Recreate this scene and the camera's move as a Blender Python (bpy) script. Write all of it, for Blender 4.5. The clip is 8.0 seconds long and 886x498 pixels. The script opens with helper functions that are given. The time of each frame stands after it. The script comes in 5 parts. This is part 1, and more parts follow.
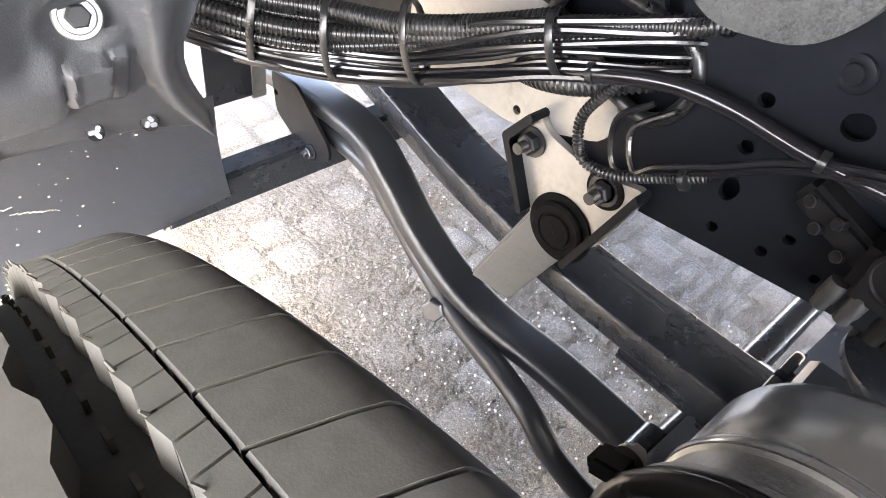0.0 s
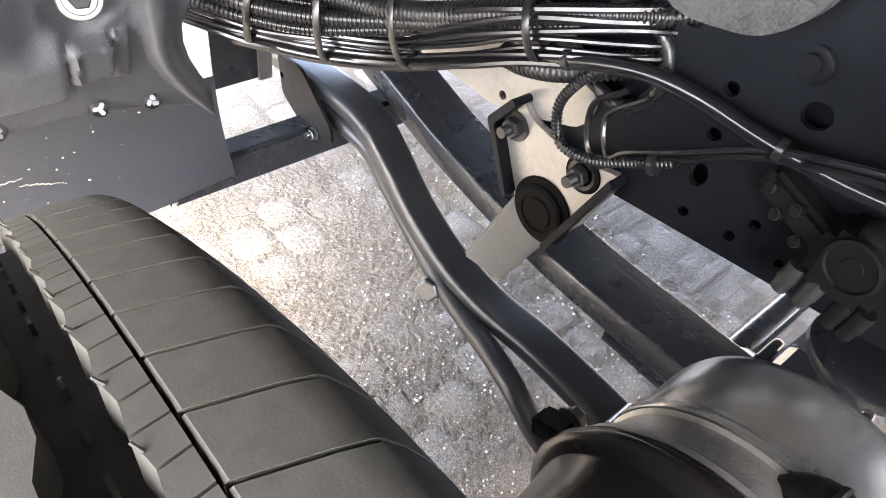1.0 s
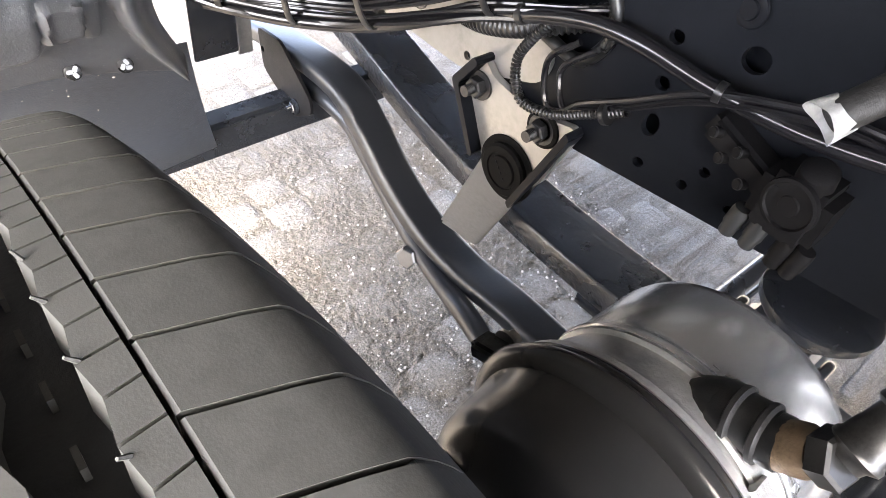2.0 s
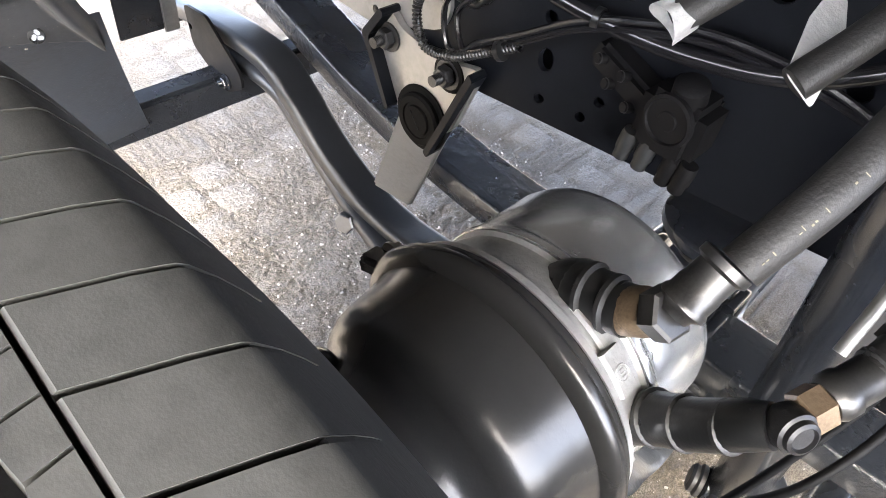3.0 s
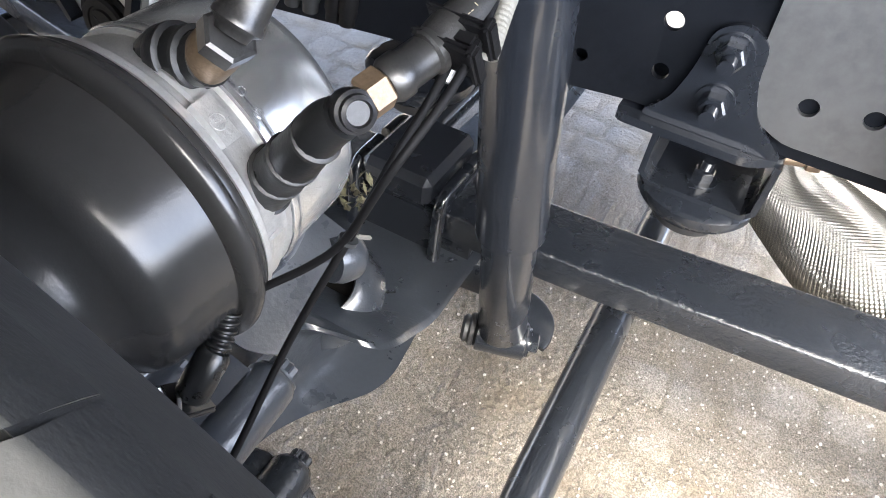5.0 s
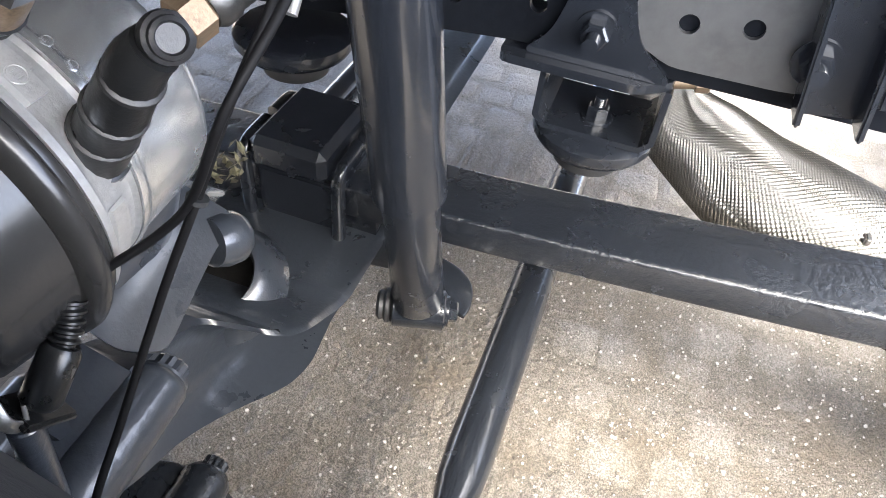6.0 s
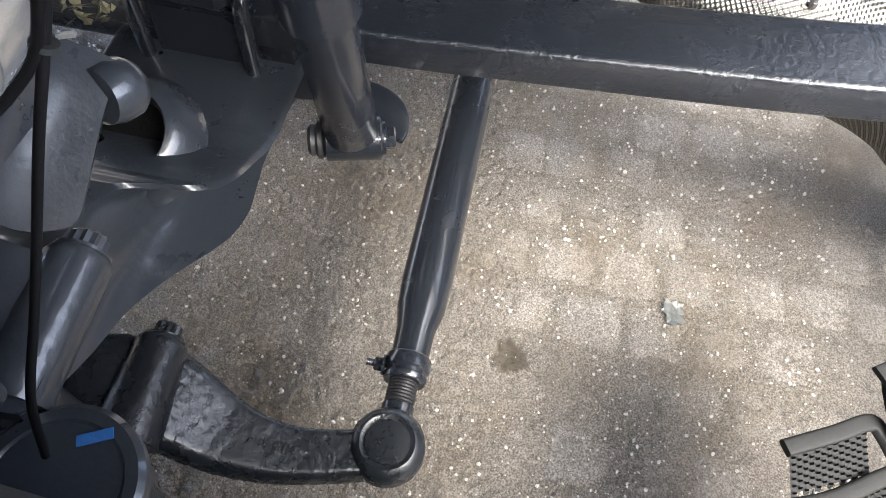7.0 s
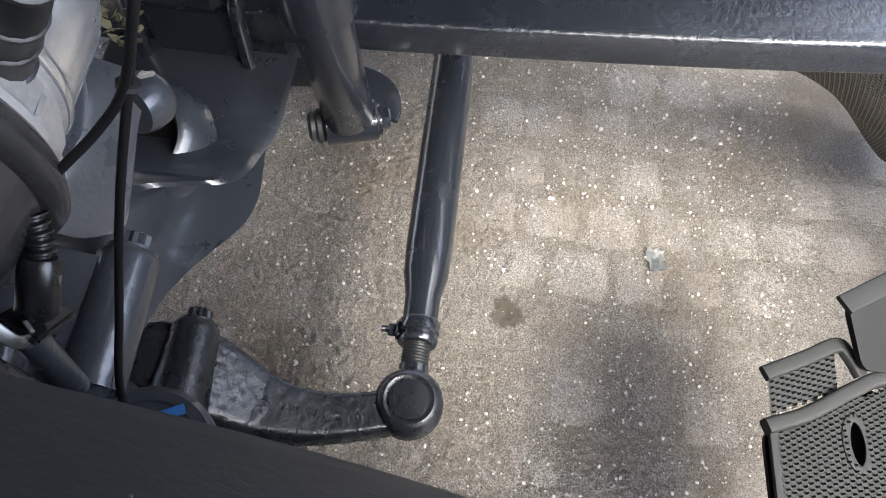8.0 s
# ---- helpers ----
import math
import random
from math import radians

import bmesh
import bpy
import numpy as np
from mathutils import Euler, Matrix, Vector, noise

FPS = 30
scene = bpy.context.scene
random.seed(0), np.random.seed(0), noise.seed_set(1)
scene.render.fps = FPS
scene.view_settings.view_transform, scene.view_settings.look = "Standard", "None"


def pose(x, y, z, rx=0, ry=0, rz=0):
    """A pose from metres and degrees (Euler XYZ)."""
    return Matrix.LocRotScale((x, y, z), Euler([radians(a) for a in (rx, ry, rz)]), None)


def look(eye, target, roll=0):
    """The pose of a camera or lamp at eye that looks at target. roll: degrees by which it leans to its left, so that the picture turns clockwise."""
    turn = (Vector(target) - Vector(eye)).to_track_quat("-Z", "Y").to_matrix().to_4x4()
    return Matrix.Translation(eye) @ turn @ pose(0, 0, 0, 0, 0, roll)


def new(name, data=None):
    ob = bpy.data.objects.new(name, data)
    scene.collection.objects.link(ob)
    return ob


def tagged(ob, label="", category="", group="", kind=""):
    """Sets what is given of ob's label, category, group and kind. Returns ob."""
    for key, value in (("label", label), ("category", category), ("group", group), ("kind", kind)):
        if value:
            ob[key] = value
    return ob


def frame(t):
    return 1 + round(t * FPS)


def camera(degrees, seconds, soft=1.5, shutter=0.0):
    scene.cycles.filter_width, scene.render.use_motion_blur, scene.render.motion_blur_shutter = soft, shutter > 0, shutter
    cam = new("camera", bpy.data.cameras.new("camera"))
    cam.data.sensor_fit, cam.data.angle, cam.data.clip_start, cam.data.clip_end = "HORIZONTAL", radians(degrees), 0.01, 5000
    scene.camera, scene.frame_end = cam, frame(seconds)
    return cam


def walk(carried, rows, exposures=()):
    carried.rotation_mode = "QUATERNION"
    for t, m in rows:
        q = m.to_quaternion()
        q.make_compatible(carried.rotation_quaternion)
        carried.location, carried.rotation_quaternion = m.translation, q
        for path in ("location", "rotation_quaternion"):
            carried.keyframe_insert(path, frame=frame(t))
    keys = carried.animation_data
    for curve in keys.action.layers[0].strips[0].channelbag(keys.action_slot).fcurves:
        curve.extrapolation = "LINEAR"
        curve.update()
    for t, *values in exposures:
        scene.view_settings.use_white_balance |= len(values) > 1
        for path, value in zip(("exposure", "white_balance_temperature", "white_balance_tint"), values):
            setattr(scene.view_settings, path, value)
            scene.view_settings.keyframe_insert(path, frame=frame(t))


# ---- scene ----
cam = camera(66.1, 8.0, soft=0.6)
PATH = [
    (0, (0.051, 0.058, 1.233), (1.15, 0.984, -0.158), 11.2),
    (0.5, (0.064, 0.053, 1.249), (1.124, 0.992, -0.163), 11.5),
    (1, (0.061, 0.01, 1.253), (1.103, 0.952, -0.17), 11.2),
    (1.2, (0.065, 0.001, 1.251), (1.103, 0.943, -0.175), 11.2),
    (2.3, (0.065, -0.078, 1.243), (1.097, 0.844, -0.201), 10.1),
    (2.5, (0.068, -0.093, 1.241), (1.108, 0.819, -0.204), 9.7),
    (3, (0.077, -0.142, 1.231), (1.152, 0.728, -0.214), 9.4),
    (3.5, (0.088, -0.198, 1.207), (1.216, 0.615, -0.23), 9.5),
    (4, (0.094, -0.259, 1.181), (1.28, 0.485, -0.248), 9.3),
    (4.5, (0.096, -0.308, 1.157), (1.346, 0.34, -0.263), 9.0),
    (4.7, (0.095, -0.317, 1.154), (1.369, 0.286, -0.264), 8.9),
    (5.8, (0.11, -0.368, 1.104), (1.49, 0.042, -0.284), 7.4),
    (6, (0.119, -0.365, 1.097), (1.498, -0.002, -0.305), 7.1),
    (6.5, (0.144, -0.366, 1.068), (1.402, -0.158, -0.473), 7.4),
    (7, (0.15, -0.367, 1.066), (1.183, -0.278, -0.644), 7.0),
    (7.5, (0.141, -0.347, 1.089), (1.094, -0.313, -0.669), 6.5),
    (8, (0.123, -0.337, 1.124), (1.068, -0.333, -0.638), 6.6),
]
EXPOSURE = [(0.0, 6.56, 7050, 3), (1.0, 6.42, 7050, 3), (2.5, 6.38, 7050, 3), (3.5, 5.97, 6800, 0), (4.0, 5.98, 6650, 0), (4.5, 5.85, 6500, 0), (6.0, 5.52, 6400, 1), (7.0, 4.95, 6200, 1), (8.0, 4.88, 6100, 1)]
walk(cam, [(t, look(eye, target, roll)) for t, eye, target, roll in PATH], EXPOSURE)


# ---- world and light ----
world = bpy.data.worlds.new("world")
scene.world = world
world.use_nodes = True
wn = world.node_tree.nodes
bg = wn["Background"]
sky = wn.new("ShaderNodeTexSky")
sky.sky_type = "NISHITA"
sky.sun_disc = False
SUN_UP, SUN_ROUND = radians(60), radians(-128)
sky.sun_elevation, sky.sun_rotation = SUN_UP, SUN_ROUND
sky.air_density, sky.dust_density, sky.ozone_density = 0.16, 3.0, 0.3
world.node_tree.links.new(sky.outputs[0], bg.inputs[0])
bg.inputs[1].default_value = 0.15
sun = new("sun", bpy.data.lights.new("sun", "SUN"))
sun.data.energy, sun.data.angle, sun.data.color = 0.020, radians(60), (1.0, 0.97, 0.93)
to_sun = Vector((math.sin(SUN_ROUND) * math.cos(SUN_UP), math.cos(SUN_ROUND) * math.cos(SUN_UP), math.sin(SUN_UP)))
sun.matrix_world = look(to_sun * 5, (0, 0, 0))


# ---- materials ----
def material(name, base, rough, metal=0.0, vary=0.25, scale=30.0, bump=0.15, bump_scale=250.0, dust=0.0,
             dust_colour=(0.30, 0.27, 0.22), coat=0.0, each=0.0, spec=0.5, speck=0.0, ground=None, deep=0.002):
    """A surface with stains at a coarse scale, grain at a fine one, and dust that lies on it in patches."""
    m = bpy.data.materials.new(name)
    m.use_nodes = True
    n, l = m.node_tree.nodes, m.node_tree.links
    b = n["Principled BSDF"]
    if ground:
        place = n.new("ShaderNodeNewGeometry").outputs["Position"]
    else:
        place = n.new("ShaderNodeTexCoord").outputs["Object"]

    def tex(size, detail=5.0, rough_=0.6):
        t = n.new("ShaderNodeTexNoise")
        t.inputs["Scale"].default_value, t.inputs["Detail"].default_value, t.inputs["Roughness"].default_value = size, detail, rough_
        l.new(place, t.inputs["Vector"])
        return t.outputs["Fac"]

    def ramp(fac, a, b_):
        r = n.new("ShaderNodeMapRange")
        r.inputs["From Min"].default_value, r.inputs["From Max"].default_value = a, b_
        l.new(fac, r.inputs["Value"])
        return r.outputs["Result"]

    def mix(fac, a, c):
        x = n.new("ShaderNodeMix")
        x.data_type = "RGBA"
        for sock, v in ((x.inputs[0], fac), (x.inputs[6], a), (x.inputs[7], c)):
            if isinstance(v, bpy.types.NodeSocket):
                l.new(v, sock)
            else:
                sock.default_value = v if not isinstance(v, tuple) else (*v[:3], 1.0)
        return x.outputs[2]

    coarse, fine = tex(scale), tex(scale * 9, 3.0)
    dark = tuple(c * (1 - vary) for c in base)
    light = tuple(min(1.0, c * (1 + vary)) for c in base)
    colour = mix(ramp(coarse, 0.3, 0.7), dark, light)
    colour = mix(ramp(fine, 0.35, 0.75), colour, light)
    if each:
        info = n.new("ShaderNodeObjectInfo")
        hue = n.new("ShaderNodeHueSaturation")
        r = n.new("ShaderNodeMapRange")
        r.inputs["To Min"].default_value, r.inputs["To Max"].default_value = 1 - each, 1 + each
        l.new(info.outputs["Random"], r.inputs["Value"])
        l.new(r.outputs["Result"], hue.inputs["Value"])
        l.new(colour, hue.inputs["Color"])
        colour = hue.outputs["Color"]
    if dust:
        patch = ramp(tex(scale * 0.35, 6.0, 0.7), 0.62 - 0.35 * dust, 0.9 - 0.2 * dust)
        k = n.new("ShaderNodeMath")
        k.operation = "MULTIPLY"
        l.new(patch, k.inputs[0])
        k.inputs[1].default_value = min(1.0, dust)
        colour = mix(k.outputs[0], colour, dust_colour)
    if speck:
        dots = n.new("ShaderNodeTexVoronoi")
        dots.inputs["Scale"].default_value = 160.0
        l.new(place, dots.inputs["Vector"])
        colour = mix(ramp(dots.outputs["Distance"], 0.16, 0.06) if speck > 1 else ramp(dots.outputs["Distance"], 0.12, 0.05), colour, dust_colour)
    if ground:
        colour = mix(ramp(tex(330, 3.0), 0.42, 0.58), mix(0.7, colour, tuple(c * 0.33 for c in base)), colour)
        colour = mix(ramp(tex(200, 2.0), 0.66, 0.72), colour, tuple(min(1.0, c * 1.35) for c in base))
        colour = mix(ramp(tex(3.2, 5.0, 0.65), 0.50, 0.68), colour, mix(0.55, colour, (0.17, 0.135, 0.095)))
        # an oil stain with a ragged edge
        far = n.new("ShaderNodeVectorMath")
        far.operation = "DISTANCE"
        far.inputs[1].default_value = ground[:3]
        l.new(place, far.inputs[0])
        rag = n.new("ShaderNodeMath")
        rag.operation = "MULTIPLY_ADD"
        rag.inputs[1].default_value, rag.inputs[2].default_value = 0.07, -0.035
        l.new(tex(28, 5.0, 0.75), rag.inputs[0])
        edge = n.new("ShaderNodeMath")
        l.new(far.outputs["Value"], edge.inputs[0])
        l.new(rag.outputs[0], edge.inputs[1])
        spot = ramp(edge.outputs[0], ground[3] + 0.006, ground[3] - 0.006)
        colour = mix(spot, colour, (0.10, 0.085, 0.065))
    l.new(colour, b.inputs["Base Color"])
    rr = n.new("ShaderNodeMapRange")
    rr.inputs["From Min"].default_value, rr.inputs["From Max"].default_value = 0.3, 0.7
    rr.inputs["To Min"].default_value, rr.inputs["To Max"].default_value = max(0.03, rough - 0.05), min(1.0, rough + 0.06)
    l.new(coarse, rr.inputs["Value"])
    l.new(rr.outputs["Result"], b.inputs["Roughness"])
    b.inputs["Metallic"].default_value = metal
    b.inputs["Coat Weight"].default_value = coat
    b.inputs["Coat Roughness"].default_value = 0.10
    b.inputs["Specular IOR Level"].default_value = spec
    if bump:
        bn = n.new("ShaderNodeBump")
        bn.inputs["Strength"].default_value, bn.inputs["Distance"].default_value = bump, deep
        height = tex(bump_scale, 4.0)
        if ground:
            both = n.new("ShaderNodeMath")
            both.operation = "MULTIPLY_ADD"
            both.inputs[1].default_value = 0.35
            l.new(tex(bump_scale * 4.5, 3.0, 0.7), both.inputs[0])
            l.new(height, both.inputs[2])
            height = both.outputs[0]
        l.new(height, bn.inputs["Height"])
        l.new(bn.outputs["Normal"], b.inputs["Normal"])
    return m


CHASSIS = material("chassis_paint", (0.0105, 0.0122, 0.0158), 0.25, 0.0, 0.2, 14, 0.16, 140, dust=0.0, coat=0.5)
RAIL = material("rail_paint", (0.0052, 0.0060, 0.0078), 0.38, 0.0, 0.2, 10, 0.08, 220, dust=0.015, dust_colour=(0.09, 0.085, 0.08), spec=0.08)
CAST = material("cast_iron_paint", (0.023, 0.0265, 0.0325), 0.30, 0.0, 0.16, 18, 0.30, 130, dust=0.05, dust_colour=(0.075, 0.073, 0.07), coat=0.55)
GREASE = material("greasy_cast_iron", (0.0085, 0.0098, 0.012), 0.27, 0.0, 0.5, 30, 0.4, 330, dust=0.05, dust_colour=(0.08, 0.06, 0.05), coat=0.25, spec=0.35)
CANBLACK = material("brake_can_paint", (0.027, 0.0265, 0.026), 0.22, 0.2, 0.12, 6, 0.06, 300)
SPRINGCAN = material("bare_brake_cylinder", (0.74, 0.755, 0.765), 0.24, 0.9, 0.06, 9, 0.05, 260)
ALU = material("cast_aluminium", (0.48, 0.48, 0.475), 0.35, 0.65, 0.15, 20, 0.35, 220, dust=0.06)
ZINC = material("zinc_steel", (0.27, 0.265, 0.255), 0.34, 0.9, 0.15, 40, 0.06, 300, dust=0.10)
LINKGREY = material("link_grey_steel", (0.215, 0.210, 0.202), 0.33, 0.45, 0.15, 16, 0.12, 260, dust=0.12)
BRASS = material("tarnished_brass", (0.150, 0.108, 0.070), 0.42, 0.6, 0.35, 55, 0.15, 300)
FITTING = material("dull_plated_fitting", (0.062, 0.061, 0.060), 0.36, 0.8, 0.25, 60, 0.06, 300)
DARKMET = material("dull_steel_fitting", (0.011, 0.011, 0.012), 0.38, 0.0, 0.3, 50, 0.2, 300, dust=0.02, spec=0.4)
RUBBER = material("rubber", (0.014, 0.014, 0.0145), 0.5, 0.0, 0.25, 25, 0.2, 300, dust=0.08)
HOSE = material("hose_rubber", (0.0115, 0.011, 0.0105), 0.52, 0.0, 0.3, 30, 0.3, 400, dust=0.10, dust_colour=(0.09, 0.08, 0.06), spec=0.35)
VALVE = material("valve_plastic", (0.0040, 0.0040, 0.0045), 0.6, 0.0, 0.2, 30, 0.15, 350, spec=0.12)
TREAD = material("tread_rubber", (0.064, 0.062, 0.055), 0.8, 0.0, 0.22, 14, 0.08, 1100, dust=0.35, dust_colour=(0.085, 0.080, 0.067), spec=0.3)
SIDE = material("sidewall_rubber", (0.020, 0.020, 0.020), 0.6, 0.0, 0.2, 20, 0.2, 300, dust=0.15, dust_colour=(0.08, 0.075, 0.065))
PLASTIC = material("black_plastic", (0.0085, 0.0088, 0.0092), 0.30, 0.0, 0.2, 30, 0.10, 350, dust=0.02)
LINER = material("arch_liner_plastic", (0.092, 0.097, 0.106), 0.40, 0.0, 0.15, 12, 0.25, 420, dust=0.06, dust_colour=(0.26, 0.26, 0.26), speck=1)
FLAP = material("mud_flap_rubber", (0.054, 0.063, 0.078), 0.42, 0.0, 0.25, 12, 0.35, 380, dust=0.08, dust_colour=(0.22, 0.22, 0.22), speck=1)
CABLE = material("cable_sheath", (0.006, 0.006, 0.007), 0.19, 0.0, 0.15, 60, 0.05, 300)
WHITE = material("white_tape", (0.45, 0.45, 0.44), 0.6, 0.0, 0.15, 40, 0.6, 120)
PAD = material("felt_pad", (0.042, 0.043, 0.042), 0.95, 0.0, 0.6, 40, 1.0, 300, spec=0.2)
FOIL = material("heat_shield_foil", (0.16, 0.153, 0.138), 0.21, 0.9, 0.12, 9, 0.05, 140)
BAR = material("satin_bar_paint", (0.0115, 0.0128, 0.0155), 0.36, 0.0, 0.15, 14, 0.10, 200, dust=0.03, dust_colour=(0.10, 0.10, 0.10))
STAIN = (0.614, -0.462, 0.0, 0.030)
STONE = material("paving_stone", (0.271, 0.246, 0.215), 0.9, 0.0, 0.22, 16, 0.9, 100, dust=0.45, dust_colour=(0.289, 0.262, 0.228), each=0.05, spec=0.25, ground=STAIN, deep=0.016)
SAND = material("sand_joint", (0.250, 0.224, 0.192), 0.95, 0.0, 0.25, 10, 1.0, 90, dust=0.4, dust_colour=(0.289, 0.262, 0.228), spec=0.2, ground=STAIN, deep=0.022)
GRIT = material("pale_grit", (0.34, 0.315, 0.275), 0.85, 0.0, 0.5, 70, 0.2, 200)
MOSS = material("dry_moss", (0.075, 0.066, 0.036), 0.9, 0.0, 0.5, 60, 0.3, 300)
STEP = material("step_plastic", (0.013, 0.0132, 0.013), 0.62, 0.0, 0.2, 30, 0.15, 350, dust=0.05, dust_colour=(0.05, 0.048, 0.045), spec=0.15)
WRAP = material("grey_wrapper", (0.25, 0.255, 0.24), 0.35, 0.3, 0.2, 60, 0.2, 100)
PLATE = material("satin_plate_paint", (0.105, 0.105, 0.106), 0.34, 0.55, 0.2, 9, 0.10, 220, dust=0.05, dust_colour=(0.14, 0.13, 0.12))
LINKDARK = material("matt_black_paint", (0.010, 0.011, 0.012), 0.6, 0.0, 0.2, 5, 0.2, 60)
BLUE = material("blue_label", (0.03, 0.11, 0.30), 0.5)
LEAFPAINT = material("leaf_spring_paint", (0.0100, 0.0118, 0.0155), 0.25, 0.0, 0.25, 12, 0.8, 120, dust=0.0, coat=0.5, deep=0.004)
PRINT = material("hose_print", (0.17, 0.15, 0.10), 0.8)
PALEHOSE = material("pale_braided_hose", (0.13, 0.125, 0.108), 0.6, 0.0, 0.25, 40, 0.5, 300, dust=0.15)
# near-black: the bushing's own tone, and shade put into colour elsewhere
BUSH_AND_SHADE = material("dark_bush_and_recess_shade", (0.0040, 0.0038, 0.0036), 0.75, 0.0, 0.3, 18, 0.25, 250, spec=0.08)
# for the unseen panels added to block light
DARK = material("light_blocker_dark", (0.060, 0.062, 0.066), 0.6, 0.0, 0.2, 5, 0.2, 60)


# ---- mesh helpers ----
def finish(bm, smooth=40):
    bmesh.ops.recalc_face_normals(bm, faces=bm.faces)
    if smooth:
        lim = radians(smooth)
        for f in bm.faces:
            f.smooth = True
        for e in bm.edges:
            if len(e.link_faces) == 2 and e.calc_face_angle(0) > lim:
                e.smooth = False
    return bm


def part(name, bm, mat, parent=None, label="", smooth=40):
    me = bpy.data.meshes.new(name)
    finish(bm, smooth).to_mesh(me)
    bm.free()
    me.materials.append(mat)
    ob = new(name, me)
    if parent is not None:
        ob.parent = parent
    if label:
        tagged(ob, label)
    return ob


def thing(name, label, category, kind="", group=""):
    return tagged(new(name), label, category, group, kind)


def box(size, at=(0, 0, 0), rot=None, bevel=0.004, bm=None, segs=2):
    bm = bm or bmesh.new()
    made = bmesh.ops.create_cube(bm, size=1.0)["verts"]
    bmesh.ops.scale(bm, vec=size, verts=made)
    if bevel:
        es = list({e for v in made for e in v.link_edges})
        got = bmesh.ops.bevel(bm, geom=es, offset=min(bevel, min(size) * 0.45), segments=segs, affect="EDGES")
        made = list({v for f in got["faces"] for v in f.verts} | {v for v in made if v.is_valid})
    m = Matrix.Translation(at) @ (rot.to_4x4() if rot is not None else Matrix.Identity(4))
    bmesh.ops.transform(bm, matrix=m, verts=made)
    return bm


def frame_of(direction, up=(0, 0, 1)):
    """A matrix whose x runs along direction and whose z is as near up as can be."""
    x = Vector(direction).normalized()
    u = Vector(up)
    if abs(x.dot(u)) > 0.98:
        u = Vector((0, 1, 0))
    y = u.cross(x).normalized()
    return Matrix((x, y, x.cross(y))).transposed()


def lathe(profile, at, axis, n=40, bm=None, closed=True):
    """Turns (along, radius) pairs about axis from the point at."""
    bm = bm or bmesh.new()
    m = frame_of(axis)
    rings = []
    for s, r in profile:
        rings.append([bm.verts.new(Vector(at) + m @ Vector((s, r * math.cos(a), r * math.sin(a)))) for a in [2 * math.pi * k / n for k in range(n)]])
    for a, b in zip(rings, rings[1:]):
        for k in range(n):
            bm.faces.new((a[k], a[(k + 1) % n], b[(k + 1) % n], b[k]))
    if closed:
        bm.faces.new(rings[0])
        bm.faces.new(rings[-1])
    return bm


def rod(a, b, r, n=20, bm=None, chamfer=0.0):
    a, b = Vector(a), Vector(b)
    d = (b - a).length
    c = chamfer or min(r * 0.15, d * 0.1)
    return lathe([(0, r - c), (c, r), (d - c, r), (d, r - c)], a, b - a, n, bm)


def smooth_line(points, per=8):
    """Points of a smooth curve through the given ones."""
    p = [Vector(q) for q in points]
    p = [p[0] * 2 - p[1]] + p + [p[-1] * 2 - p[-2]]
    out = []
    for a, b, c, d in zip(p, p[1:], p[2:], p[3:]):
        for k in range(per):
            t = k / per
            out.append(0.5 * ((2 * b) + (c - a) * t + (2 * a - 5 * b + 4 * c - d) * t * t + (3 * b - a - 3 * c + d) * t ** 3))
    out.append(p[-2])
    return out


def sweep(points, section, bm=None, up=(0, 0, 1), per=8, smooth=True, scale=None):
    """A closed section of (across, up) pairs drawn along a curve."""
    bm = bm or bmesh.new()
    line = smooth_line(points, per) if smooth else [Vector(q) for q in points]
    rings = []
    prev = None
    for i, q in enumerate(line):
        d = (line[min(i + 1, len(line) - 1)] - line[max(i - 1, 0)]).normalized()
        if prev is None:
            m = frame_of(d, up)
            side = m.col[1].copy()
        else:
            side = (prev - d * prev.dot(d)).normalized()
        prev = side
        top = d.cross(side)
        k = scale(i / (len(line) - 1)) if scale else 1.0
        ku, kv = k if isinstance(k, tuple) else (k, k)
        rings.append([bm.verts.new(q + side * (u * ku) + top * (v * kv)) for u, v in section])
    n = len(section)
    for a, b in zip(rings, rings[1:]):
        for k in range(n):
            bm.faces.new((a[k], a[(k + 1) % n], b[(k + 1) % n], b[k]))
    bm.faces.new(rings[0])
    bm.faces.new(rings[-1])
    return bm


def ring_section(r, n=12):
    return [(r * math.cos(2 * math.pi * k / n), r * math.sin(2 * math.pi * k / n)) for k in range(n)]


def slab_section(w, h, r, n=4):
    out = []
    for cx, cy, a0 in ((w / 2 - r, h / 2 - r, 0), (r - w / 2, h / 2 - r, 90), (r - w / 2, r - h / 2, 180), (w / 2 - r, r - h / 2, 270)):
        for k in range(n):
            a = radians(a0 + 90 * k / (n - 1))
            out.append((cx + r * math.cos(a), cy + r * math.sin(a)))
    return out


def tube(points, r, bm=None, n=12, per=8, smooth=True, scale=None):
    return sweep(points, ring_section(r, n), bm, per=per, smooth=smooth, scale=scale)


